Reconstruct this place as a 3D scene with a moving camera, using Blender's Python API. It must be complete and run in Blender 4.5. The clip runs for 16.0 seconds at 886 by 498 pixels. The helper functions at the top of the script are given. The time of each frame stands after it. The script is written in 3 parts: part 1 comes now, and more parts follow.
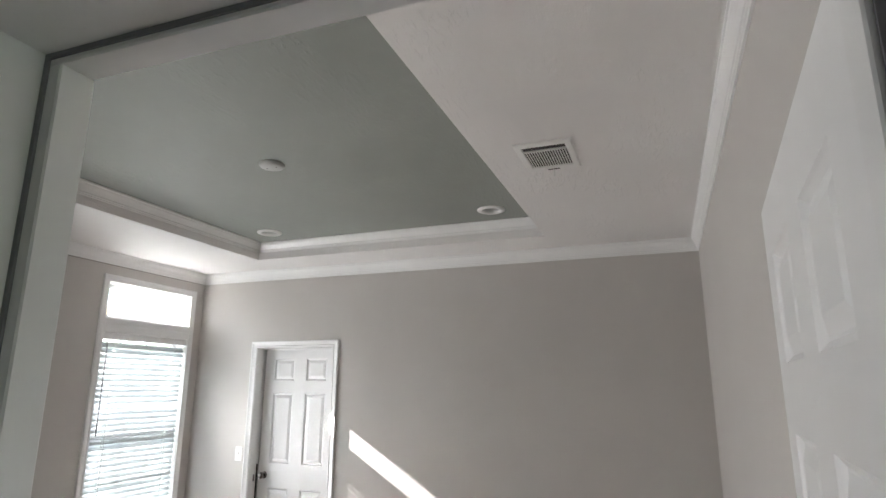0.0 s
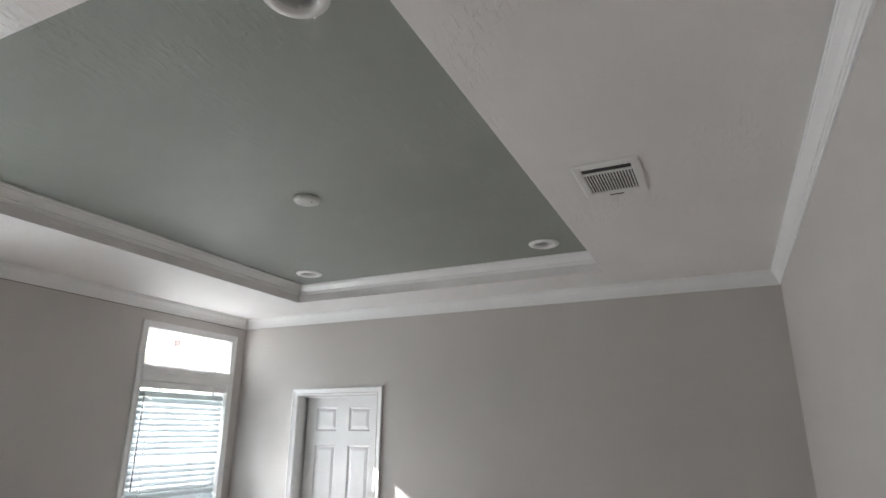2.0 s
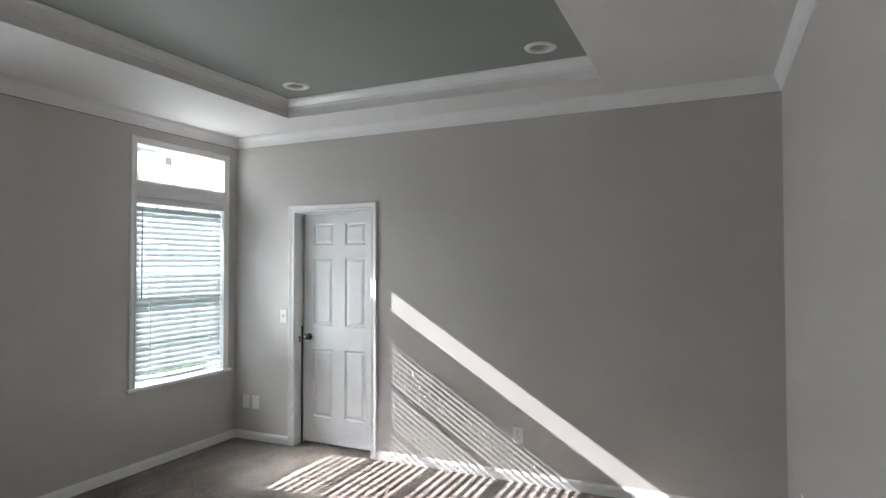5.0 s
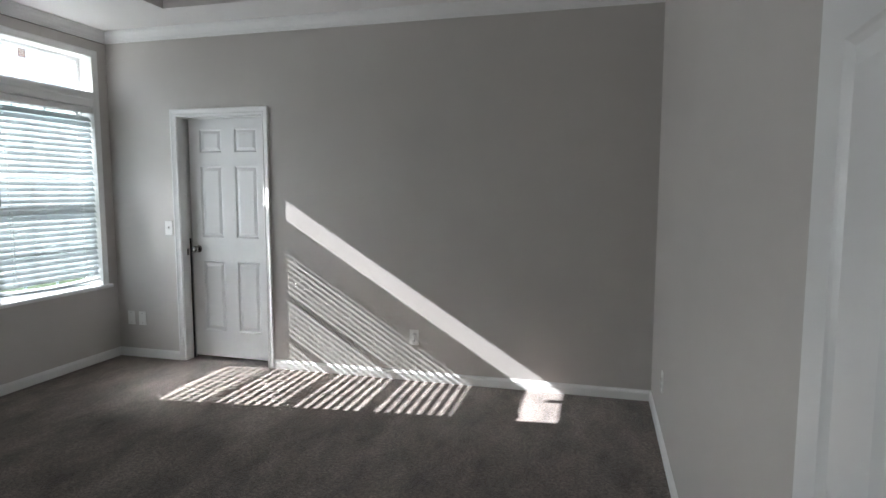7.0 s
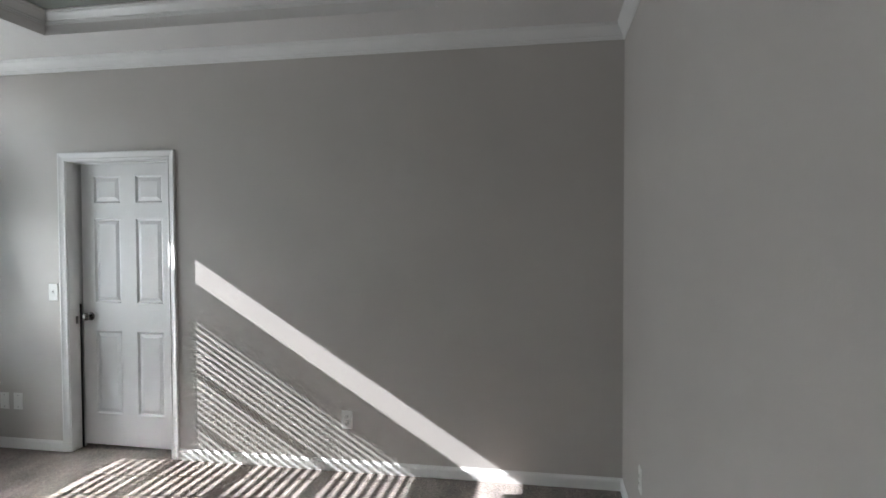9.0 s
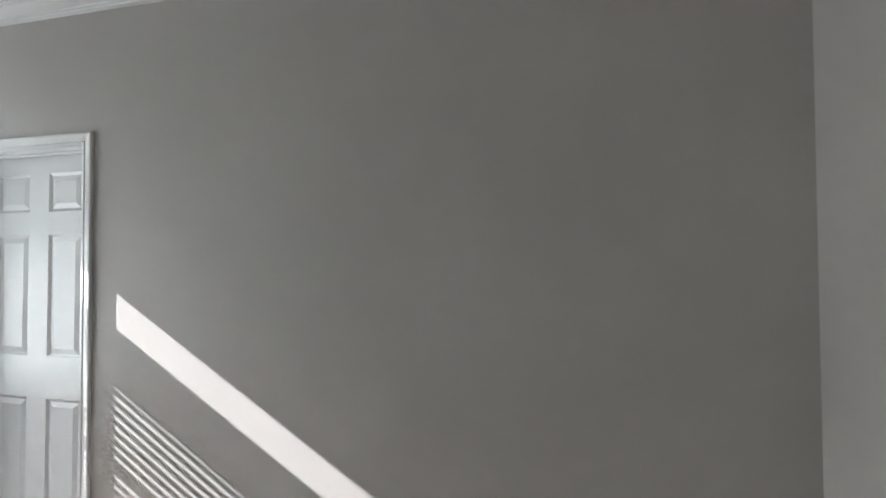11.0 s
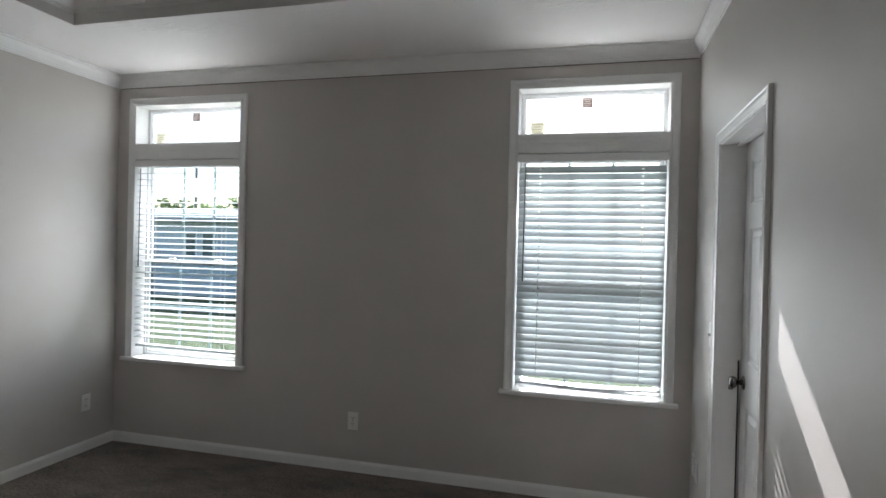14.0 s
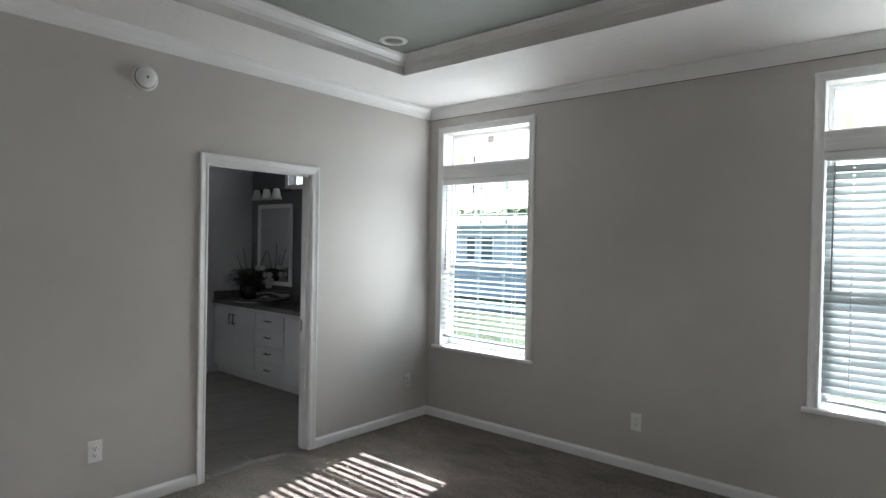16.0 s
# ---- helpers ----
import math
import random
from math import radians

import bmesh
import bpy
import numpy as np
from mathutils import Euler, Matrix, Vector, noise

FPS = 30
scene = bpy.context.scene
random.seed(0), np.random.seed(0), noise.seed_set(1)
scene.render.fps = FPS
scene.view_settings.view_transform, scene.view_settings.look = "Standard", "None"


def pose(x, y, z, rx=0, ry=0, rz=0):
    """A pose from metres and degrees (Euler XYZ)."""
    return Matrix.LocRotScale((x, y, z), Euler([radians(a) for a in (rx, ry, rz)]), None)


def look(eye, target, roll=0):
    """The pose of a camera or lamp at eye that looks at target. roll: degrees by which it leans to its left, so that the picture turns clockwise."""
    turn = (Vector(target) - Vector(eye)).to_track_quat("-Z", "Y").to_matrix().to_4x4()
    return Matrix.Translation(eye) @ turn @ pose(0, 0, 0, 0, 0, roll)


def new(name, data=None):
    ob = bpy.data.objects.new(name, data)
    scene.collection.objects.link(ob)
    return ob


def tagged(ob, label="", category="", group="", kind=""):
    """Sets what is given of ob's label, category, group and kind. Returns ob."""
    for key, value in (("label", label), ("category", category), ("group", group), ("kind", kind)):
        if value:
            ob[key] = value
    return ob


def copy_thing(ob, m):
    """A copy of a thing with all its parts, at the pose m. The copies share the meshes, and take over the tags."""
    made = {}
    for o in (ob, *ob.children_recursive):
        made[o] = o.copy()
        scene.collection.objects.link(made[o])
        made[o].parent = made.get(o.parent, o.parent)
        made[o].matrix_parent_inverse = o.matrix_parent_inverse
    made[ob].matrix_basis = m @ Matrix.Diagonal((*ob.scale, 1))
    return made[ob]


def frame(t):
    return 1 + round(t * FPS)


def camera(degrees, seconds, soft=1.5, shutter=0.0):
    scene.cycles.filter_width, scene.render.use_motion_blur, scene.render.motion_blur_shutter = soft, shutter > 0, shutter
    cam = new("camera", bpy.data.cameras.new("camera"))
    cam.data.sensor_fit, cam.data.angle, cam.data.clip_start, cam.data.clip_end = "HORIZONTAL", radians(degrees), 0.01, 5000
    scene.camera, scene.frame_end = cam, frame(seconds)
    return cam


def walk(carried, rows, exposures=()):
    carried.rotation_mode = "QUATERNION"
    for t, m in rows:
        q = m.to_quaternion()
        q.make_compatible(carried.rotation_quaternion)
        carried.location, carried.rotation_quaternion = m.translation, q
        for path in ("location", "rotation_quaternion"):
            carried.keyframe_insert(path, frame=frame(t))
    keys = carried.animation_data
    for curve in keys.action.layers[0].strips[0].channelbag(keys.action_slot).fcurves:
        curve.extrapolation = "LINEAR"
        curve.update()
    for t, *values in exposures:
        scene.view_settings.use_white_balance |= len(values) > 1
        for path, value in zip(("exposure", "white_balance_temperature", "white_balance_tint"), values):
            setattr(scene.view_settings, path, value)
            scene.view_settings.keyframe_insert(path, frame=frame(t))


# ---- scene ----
cam = camera(74.0, 16.0)
PATH = [
    (0, (0.098, -0.013, 1.706), (-0.582, 1.811, 2.164), 0.2),
    (0.5, (0.049, 0.035, 1.7), (-0.65, 1.847, 2.179), 0.1),
    (1, (0.01, 0.168, 1.724), (-0.724, 1.956, 2.236), 0.2),
    (1.5, (-0.013, 0.265, 1.742), (-0.787, 2.022, 2.3), 0.2),
    (2, (-0.021, 0.26, 1.762), (-0.832, 1.989, 2.354), 0.3),
    (2.5, (-0.028, 0.26, 1.767), (-0.867, 1.976, 2.358), 0.2),
    (3, (-0.042, 0.282, 1.757), (-0.9, 2.004, 2.302), 0.2),
    (3.5, (-0.052, 0.285, 1.745), (-0.921, 2.026, 2.211), 0.1),
    (4, (-0.058, 0.304, 1.707), (-0.932, 2.07, 2.051), 0.1),
    (4.5, (-0.052, 0.307, 1.66), (-0.917, 2.099, 1.857), 0.0),
    (5, (-0.025, 0.301, 1.6), (-0.856, 2.12, 1.648), -0.1),
    (7.5, (0.005, 0.292, 1.441), (-0.441, 2.231, 1.239), -0.0),
    (8, (-0.018, 0.385, 1.479), (-0.421, 2.336, 1.312), -0.1),
    (8.5, (-0.057, 0.595, 1.518), (-0.423, 2.558, 1.403), -0.2),
    (9, (-0.061, 0.88, 1.547), (-0.41, 2.849, 1.489), -0.2),
    (9.5, (-0.142, 1.196, 1.481), (-0.455, 3.171, 1.508), -0.1),
    (12, (-0.335, 3.152, 1.503), (-1.513, 4.766, 1.575), 0.1),
    (12.5, (-0.43, 3.511, 1.519), (-2.03, 4.709, 1.592), 0.7),
    (13, (-0.447, 3.756, 1.527), (-2.348, 4.375, 1.57), 1.0),
    (13.5, (-0.435, 3.839, 1.528), (-2.434, 3.852, 1.543), 1.5),
    (14, (-0.366, 3.934, 1.541), (-2.299, 3.422, 1.529), 1.4),
    (14.5, (-0.221, 3.962, 1.551), (-2.019, 3.087, 1.525), 1.4),
    (15, (-0.092, 3.97, 1.564), (-1.759, 2.866, 1.531), 1.2),
    (15.5, (-0.065, 3.97, 1.568), (-1.639, 2.737, 1.544), 1.2),
    (16, (-0.059, 3.963, 1.564), (-1.582, 2.666, 1.542), 1.1),
]
EXPOSURES = [(0, 3.52, 6850, 14), (1, 3.42, 6850, 14), (2, 3.3, 6650, 13), (3.5, 3.24, 6500, 12), (5, 2.98, 6500, 11), (7.5, 2.72, 6450, 10), (9.5, 2.74, 6500, 10), (12, 3.05, 6500, 9), (12.5, 2.82, 6550, 9), (13, 2.58, 6600, 10), (14.3, 2.32, 6600, 11), (16, 2.88, 6500, 9)]
walk(cam, [(t, look(eye, target, roll)) for t, eye, target, roll in PATH], EXPOSURES)

# ---- world, sun, exposure ----
SUN_WAY = Vector((1.0, 0.114, -0.628)).normalized()
world = bpy.data.worlds.new("sky")
scene.world = world
world.use_nodes = True
wn = world.node_tree
sky = wn.nodes.new("ShaderNodeTexSky")
sky.sky_type = "NISHITA"
sky.sun_disc = False
sky.sun_elevation = radians(32.0)
sky.sun_rotation = radians(263.5)
wn.links.new(sky.outputs[0], wn.nodes["Background"].inputs[0])
wn.nodes["Background"].inputs[1].default_value = 0.095
sun_data = bpy.data.lights.new("sun", "SUN")
sun_data.energy, sun_data.angle, sun_data.color = 5.0, radians(0.3), (0.97, 0.975, 1.0)
sun = new("sun", sun_data)
sun.matrix_world = look((0, 0, 12), Vector((0, 0, 12)) + SUN_WAY)


def sky_lamp(y, z, x, wide, high, watts, spread, rise=0.0):
    """Sky light that comes in through a window's opening on the west wall."""
    d = bpy.data.lights.new("window_light", "AREA")
    d.shape, d.size, d.size_y, d.energy, d.color = "RECTANGLE", wide, high, watts, (0.92, 0.965, 1.0)
    d.spread = radians(spread)
    new("window_light", d).matrix_world = look((x, y, z), (x + 1, y, z + rise))


sky_lamp(0.997, 1.40, -4.027, 0.86, 1.30, 1.55, 138, 0.36)
sky_lamp(3.876, 1.40, -4.027, 0.86, 1.30, 1.60, 120, 0.36)
sky_lamp(0.997, 2.388, -4.042, 0.86, 0.26, 0.34, 165)
sky_lamp(3.876, 2.388, -4.042, 0.86, 0.26, 0.22, 165)
sky_lamp(-1.40, 2.325, -4.027, 0.74, 0.24, 0.10, 165)
# lamp added at an unseen hall opening, gives the entry jamb bluish light
hall_fill = bpy.data.lights.new("hall_fill_light", "AREA")
hall_fill.shape, hall_fill.size, hall_fill.size_y, hall_fill.energy, hall_fill.color = "RECTANGLE", 1.1, 1.2, 0.36, (0.82, 0.92, 1.0)
new("hall_fill_light", hall_fill).matrix_world = look((3.05, -0.5, 1.45), (2.0, -0.5, 1.45))

# ---- plan ----
XW, XE, YS, YN = -4.052, 0.383, 0.392, 4.48     # faces of the bedroom's walls
CEIL, TRAY = 2.762, 2.895                    # main ceiling and raised tray
SX, SY = XW - 0.17, YS - 0.115               # outer face of west wall, far face of south wall
TX0, TX1, TY0, TY1 = -3.105, -0.645, 0.970, 4.050
BX1, BY0 = -1.75, -2.54                      # bathroom: east and south walls
GROUND = -0.75


# ---- materials ----
def material(name, colour, rough=0.5, metal=0.0):
    m = bpy.data.materials.new(name)
    m.use_nodes = True
    b = m.node_tree.nodes["Principled BSDF"]
    b.inputs["Base Color"].default_value = (*colour, 1)
    b.inputs["Roughness"].default_value = rough
    b.inputs["Metallic"].default_value = metal
    return m, m.node_tree, b


def coords(nt):
    return nt.nodes.new("ShaderNodeTexCoord").outputs["Object"]


def noise_node(nt, scale, detail=3.0, rough=0.55, where=None):
    n = nt.nodes.new("ShaderNodeTexNoise")
    n.inputs["Scale"].default_value = scale
    n.inputs["Detail"].default_value = detail
    n.inputs["Roughness"].default_value = rough
    nt.links.new(where or coords(nt), n.inputs["Vector"])
    return n.outputs["Fac"]


def ramp(nt, fac, stops):
    r = nt.nodes.new("ShaderNodeValToRGB")
    r.color_ramp.elements[0].position, r.color_ramp.elements[0].color = stops[0][0], (*stops[0][1], 1)
    r.color_ramp.elements[1].position, r.color_ramp.elements[1].color = stops[-1][0], (*stops[-1][1], 1)
    for p, c in stops[1:-1]:
        r.color_ramp.elements.new(p).color = (*c, 1)
    nt.links.new(fac, r.inputs[0])
    return r.outputs[0]


def bump(nt, b, height, strength, distance):
    n = nt.nodes.new("ShaderNodeBump")
    n.inputs["Strength"].default_value, n.inputs["Distance"].default_value = strength, distance
    nt.links.new(height, n.inputs["Height"])
    nt.links.new(n.outputs[0], b.inputs["Normal"])


def grey(v):
    return (v, v, v)


def mottled(name, c0, c1, rough, scale, bump_scale=0, strength=0.2, distance=0.001, metal=0.0):
    """Two-tone surface with large stains, and fine relief."""
    m, nt, b = material(name, c0, rough, metal)
    big = noise_node(nt, scale, 4)
    nt.links.new(ramp(nt, big, [(0.3, c0), (0.7, c1)]), b.inputs["Base Color"])
    if bump_scale:
        bump(nt, b, noise_node(nt, bump_scale, 3), strength, distance)
    return m


def knockdown(name, c0, c1, rough, scale, strength, distance):
    """Trowelled drywall texture: flattened islands of plaster."""
    m, nt, b = material(name, c0, rough)
    nt.links.new(ramp(nt, noise_node(nt, 1.3, 4), [(0.3, c0), (0.7, c1)]), b.inputs["Base Color"])
    warp = nt.nodes.new("ShaderNodeMapping")
    warp.inputs["Scale"].default_value = (1.0, 0.36, 1.0)
    warp.inputs["Rotation"].default_value = (0, 0, 0.14)
    nt.links.new(coords(nt), warp.inputs["Vector"])
    isl = noise_node(nt, scale, 4, 0.6, warp.outputs[0])
    flat = ramp(nt, isl, [(0.50, grey(0)), (0.58, grey(1))])
    fine = noise_node(nt, scale * 5, 3)
    patch = ramp(nt, noise_node(nt, 2.6, 3, 0.6), [(0.46, grey(0.06)), (0.66, grey(1))])
    mul = nt.nodes.new("ShaderNodeMath")
    mul.operation = "MULTIPLY"
    nt.links.new(flat, mul.inputs[0])
    nt.links.new(patch, mul.inputs[1])
    mix = nt.nodes.new("ShaderNodeMath")
    mix.operation = "MULTIPLY_ADD"
    mix.inputs[1].default_value = 0.35
    nt.links.new(fine, mix.inputs[0])
    nt.links.new(mul.outputs[0], mix.inputs[2])
    bump(nt, b, mix.outputs[0], strength, distance)
    return m


M_WALL = mottled("wall paint", (0.512, 0.488, 0.466), (0.536, 0.512, 0.490), 0.55, 0.9, 95, 0.4, 0.0008)
M_BATHWALL = mottled("bathroom wall paint", (0.50, 0.50, 0.52), (0.54, 0.54, 0.56), 0.5, 0.9, 210, 0.3, 0.001)
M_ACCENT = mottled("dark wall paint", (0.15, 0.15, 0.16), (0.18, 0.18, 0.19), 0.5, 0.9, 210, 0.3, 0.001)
M_CEIL = knockdown("white textured ceiling", (0.76, 0.745, 0.735), (0.80, 0.785, 0.775), 0.6, 34, 0.55, 0.0045)
M_SAGE = knockdown("sage textured ceiling", (0.245, 0.262, 0.238), (0.272, 0.289, 0.264), 0.58, 40, 0.5, 0.004)
M_TRIM = mottled("white trim paint", (0.78, 0.78, 0.775), (0.82, 0.82, 0.815), 0.3, 2.5)
M_DOOR = mottled("white door paint", (0.78, 0.785, 0.785), (0.81, 0.815, 0.815), 0.32, 3.0)
M_VINYL = mottled("white vinyl", (0.80, 0.81, 0.82), (0.84, 0.85, 0.86), 0.28, 4)
M_GRILLE = mottled("thin white grille", (0.82, 0.84, 0.85), (0.86, 0.88, 0.89), 0.4, 4)
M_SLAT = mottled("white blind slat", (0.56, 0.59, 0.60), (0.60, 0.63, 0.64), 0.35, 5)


def let_light_through(m, colour, amount):
    """Thin plastic: part of the light that falls on its back comes through."""
    nt = m.node_tree
    tr = nt.nodes.new("ShaderNodeBsdfTranslucent")
    tr.inputs[0].default_value = (*colour, 1)
    mx = nt.nodes.new("ShaderNodeMixShader")
    mx.inputs[0].default_value = amount
    nt.links.new(nt.nodes["Principled BSDF"].outputs[0], mx.inputs[1])
    nt.links.new(tr.outputs[0], mx.inputs[2])
    nt.links.new(mx.outputs[0], nt.nodes["Material Output"].inputs[0])


let_light_through(M_GRILLE, (0.62, 0.72, 0.74), 0.5)
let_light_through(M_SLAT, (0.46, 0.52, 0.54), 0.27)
M_CORD = material("blind cord", (0.7, 0.7, 0.68), 0.8)[0]
M_WAND = material("grey plastic wand", (0.30, 0.31, 0.31), 0.25)[0]
M_PLATE = mottled("white plastic", (0.78, 0.78, 0.76), (0.82, 0.82, 0.80), 0.3, 8)
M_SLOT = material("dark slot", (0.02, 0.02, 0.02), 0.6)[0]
M_STRIP = material("grey strip", (0.22, 0.22, 0.23), 0.8)[0]
M_BRONZE = mottled("dark bronze", (0.05, 0.042, 0.036), (0.075, 0.062, 0.052), 0.3, 20, metal=0.9)
M_NICKEL = mottled("pewter metal", (0.20, 0.19, 0.18), (0.27, 0.26, 0.25), 0.22, 20, metal=1.0)
M_METALWHITE = mottled("white enamel", (0.74, 0.735, 0.72), (0.79, 0.785, 0.77), 0.4, 6)
M_DARK = material("duct interior", (0.05, 0.045, 0.042), 0.8)[0]
M_BAFFLE = mottled("white baffle", (0.62, 0.62, 0.61), (0.68, 0.68, 0.67), 0.35, 9)
M_COVER = mottled("greyed white plastic", (0.40, 0.41, 0.39), (0.46, 0.47, 0.45), 0.4, 9)
M_CAB = mottled("white cabinet paint", (0.66, 0.66, 0.66), (0.70, 0.70, 0.70), 0.4, 2.5)


def carpet_material():
    m, nt, b = material("carpet", (0.2, 0.17, 0.15), 0.95)
    lay = nt.nodes.new("ShaderNodeMapping")
    lay.inputs["Scale"].default_value = (1.0, 0.45, 1.0)
    lay.inputs["Rotation"].default_value = (0, 0, 0.7)
    nt.links.new(coords(nt), lay.inputs["Vector"])
    big = noise_node(nt, 4.5, 6, 0.7, lay.outputs[0])
    mid = noise_node(nt, 62, 4, 0.75)
    fine = noise_node(nt, 130, 4, 0.75)
    base = ramp(nt, big, [(0.34, (0.070, 0.052, 0.043)), (0.48, (0.138, 0.108, 0.091)), (0.64, (0.205, 0.168, 0.144))])
    tint = ramp(nt, mid, [(0.36, grey(0.42)), (0.64, grey(1.55))])
    tuft = ramp(nt, fine, [(0.3, grey(0.42)), (0.68, grey(1.45))])
    x1 = nt.nodes.new("ShaderNodeMixRGB")
    x1.blend_type, x1.inputs[0].default_value = "MULTIPLY", 1.0
    x2 = nt.nodes.new("ShaderNodeMixRGB")
    x2.blend_type, x2.inputs[0].default_value = "MULTIPLY", 1.0
    nt.links.new(base, x1.inputs[1])
    nt.links.new(tint, x1.inputs[2])
    nt.links.new(x1.outputs[0], x2.inputs[1])
    nt.links.new(tuft, x2.inputs[2])
    nt.links.new(x2.outputs[0], b.inputs["Base Color"])
    b.inputs["Sheen Weight"].default_value = 0.25
    b.inputs["Specular IOR Level"].default_value = 0.15
    add = nt.nodes.new("ShaderNodeMath")
    add.operation = "MULTIPLY_ADD"
    add.inputs[1].default_value = 1.4
    nt.links.new(mid, add.inputs[0])
    nt.links.new(fine, add.inputs[2])
    bump(nt, b, add.outputs[0], 0.6, 0.010)
    return m


def glass_material():
    # dark tint dims the outdoors behind the panes, standing in for lower light
    m, nt, b = material("window glass", (0.45, 0.49, 0.495), 0.0)
    b.inputs["Transmission Weight"].default_value = 1.0
    b.inputs["IOR"].default_value = 1.25
    return m


M_CARPET = carpet_material()
M_GLASS = glass_material()
M_MIRROR = material("mirror", (0.86, 0.88, 0.87), 0.02, 1.0)[0]


# ---- builders ----
def link_mesh(name, bm, mat):
    bmesh.ops.recalc_face_normals(bm, faces=bm.faces)
    me = bpy.data.meshes.new(name)
    bm.to_mesh(me)
    bm.free()
    me.materials.append(mat)
    return new(name, me)


def part(name, bm, mat, parent, label=""):
    """One mesh object under a thing or a part, in that thing's own frame."""
    ob = link_mesh(name, bm, mat)
    ob.parent = parent
    return tagged(ob, label)


def share(name, mesh_ob, parent, m):
    """One more object on the same mesh."""
    ob = new(name, mesh_ob.data)
    ob.parent = parent
    ob.matrix_basis = m
    return ob


def thing(name, m, label, category, group="", kind=""):
    ob = new(name)
    ob.empty_display_size = 0.05
    ob.matrix_basis = m
    return tagged(ob, label, category, group, kind)


def structure(name, bm, mat, label, category):
    return tagged(link_mesh(name, bm, mat), label, category, "", "structure")


def box(x0, x1, y0, y1, z0, z1, bevel=0.0, bm=None, segments=1):
    own = bmesh.new()
    v = [own.verts.new((x, y, z)) for x in (x0, x1) for y in (y0, y1) for z in (z0, z1)]
    for f in ((0, 1, 3, 2), (4, 6, 7, 5), (0, 4, 5, 1), (2, 3, 7, 6), (0, 2, 6, 4), (1, 5, 7, 3)):
        own.faces.new([v[i] for i in f])
    bmesh.ops.recalc_face_normals(own, faces=own.faces)
    if bevel:
        bmesh.ops.bevel(own, geom=own.edges[:], offset=bevel, segments=segments, affect="EDGES", profile=0.5)
    if bm is None:
        return own
    join(bm, own)
    return bm


def join(bm, other, m=None):
    if m is not None:
        bmesh.ops.transform(other, matrix=m, verts=other.verts)
    tmp = bpy.data.meshes.new("tmp")
    other.to_mesh(tmp)
    other.free()
    bm.from_mesh(tmp)
    bpy.data.meshes.remove(tmp)


def lathe(profile, segments=24, m=None, bm=None):
    """Turned shape from (radius, height) pairs round z."""
    own = bmesh.new()
    rings = []
    for r, z in profile:
        if r < 1e-6:
            rings.append([own.verts.new((0, 0, z))])
        else:
            rings.append([own.verts.new((r * math.cos(2 * math.pi * i / segments), r * math.sin(2 * math.pi * i / segments), z)) for i in range(segments)])
    for a, b in zip(rings, rings[1:]):
        for i in range(segments):
            j = (i + 1) % segments
            q = [a[i % len(a)], a[j % len(a)], b[j % len(b)], b[i % len(b)]]
            q = [v for n, v in enumerate(q) if v not in q[:n]]
            if len(q) > 2:
                own.faces.new(q)
    for f in own.faces:
        f.smooth = True
    if m is not None:
        bmesh.ops.transform(own, matrix=m, verts=own.verts)
    if bm is None:
        return own
    join(bm, own)
    return bm


def rod(p, q, r, segments=10, bm=None):
    p, q = Vector(p), Vector(q)
    m = Matrix.Translation(p) @ (q - p).to_track_quat("Z", "Y").to_matrix().to_4x4()
    return lathe([(0, 0), (r, 0), (r, (q - p).length), (0, (q - p).length)], segments, m, bm)


def slab(us, vs, holes, w0, w1, place):
    """A plate over the grid of us and vs between w0 and w1, with true through holes; place maps (u, v, w) to the world."""
    us = sorted({*us, *(h[0] for h in holes), *(h[1] for h in holes)})
    vs = sorted({*vs, *(h[2] for h in holes), *(h[3] for h in holes)})
    bm = bmesh.new()
    made = {}

    def vert(i, j, w):
        if (i, j, w) not in made:
            made[i, j, w] = bm.verts.new(place(us[i], vs[j], w))
        return made[i, j, w]

    def solid(i, j):
        if not (0 <= i < len(us) - 1 and 0 <= j < len(vs) - 1):
            return False
        u, v = (us[i] + us[i + 1]) / 2, (vs[j] + vs[j + 1]) / 2
        return not any(h[0] < u < h[1] and h[2] < v < h[3] for h in holes)

    for i in range(len(us) - 1):
        for j in range(len(vs) - 1):
            if not solid(i, j):
                continue
            for w in (w0, w1):
                bm.faces.new([vert(i, j, w), vert(i + 1, j, w), vert(i + 1, j + 1, w), vert(i, j + 1, w)])
            for a, b, n in (((i, j), (i + 1, j), (i, j - 1)), ((i, j + 1), (i + 1, j + 1), (i, j + 1)), ((i, j), (i, j + 1), (i - 1, j)), ((i + 1, j), (i + 1, j + 1), (i + 1, j))):
                if not solid(*n):
                    bm.faces.new([vert(*a, w0), vert(*b, w0), vert(*b, w1), vert(*a, w1)])
    return bm


def along_x(u, v, w):
    return (u, w, v)


def along_y(u, v, w):
    return (w, u, v)


def level(u, v, w):
    return (u, v, w)


def ring_sweep(x0, x1, y0, y1, profile, inward=1):
    """A moulding round a rectangle, mitred: profile of (distance inward, z)."""
    bm = bmesh.new()
    loops = []
    for d, z in profile:
        d *= inward
        loops.append([bm.verts.new(p) for p in ((x0 + d, y0 + d, z), (x1 - d, y0 + d, z), (x1 - d, y1 - d, z), (x0 + d, y1 - d, z))])
    for a, b in zip(loops, loops[1:] + loops[:1]):
        for i in range(4):
            j = (i + 1) % 4
            bm.faces.new([a[i], a[j], b[j], b[i]])
    return bm


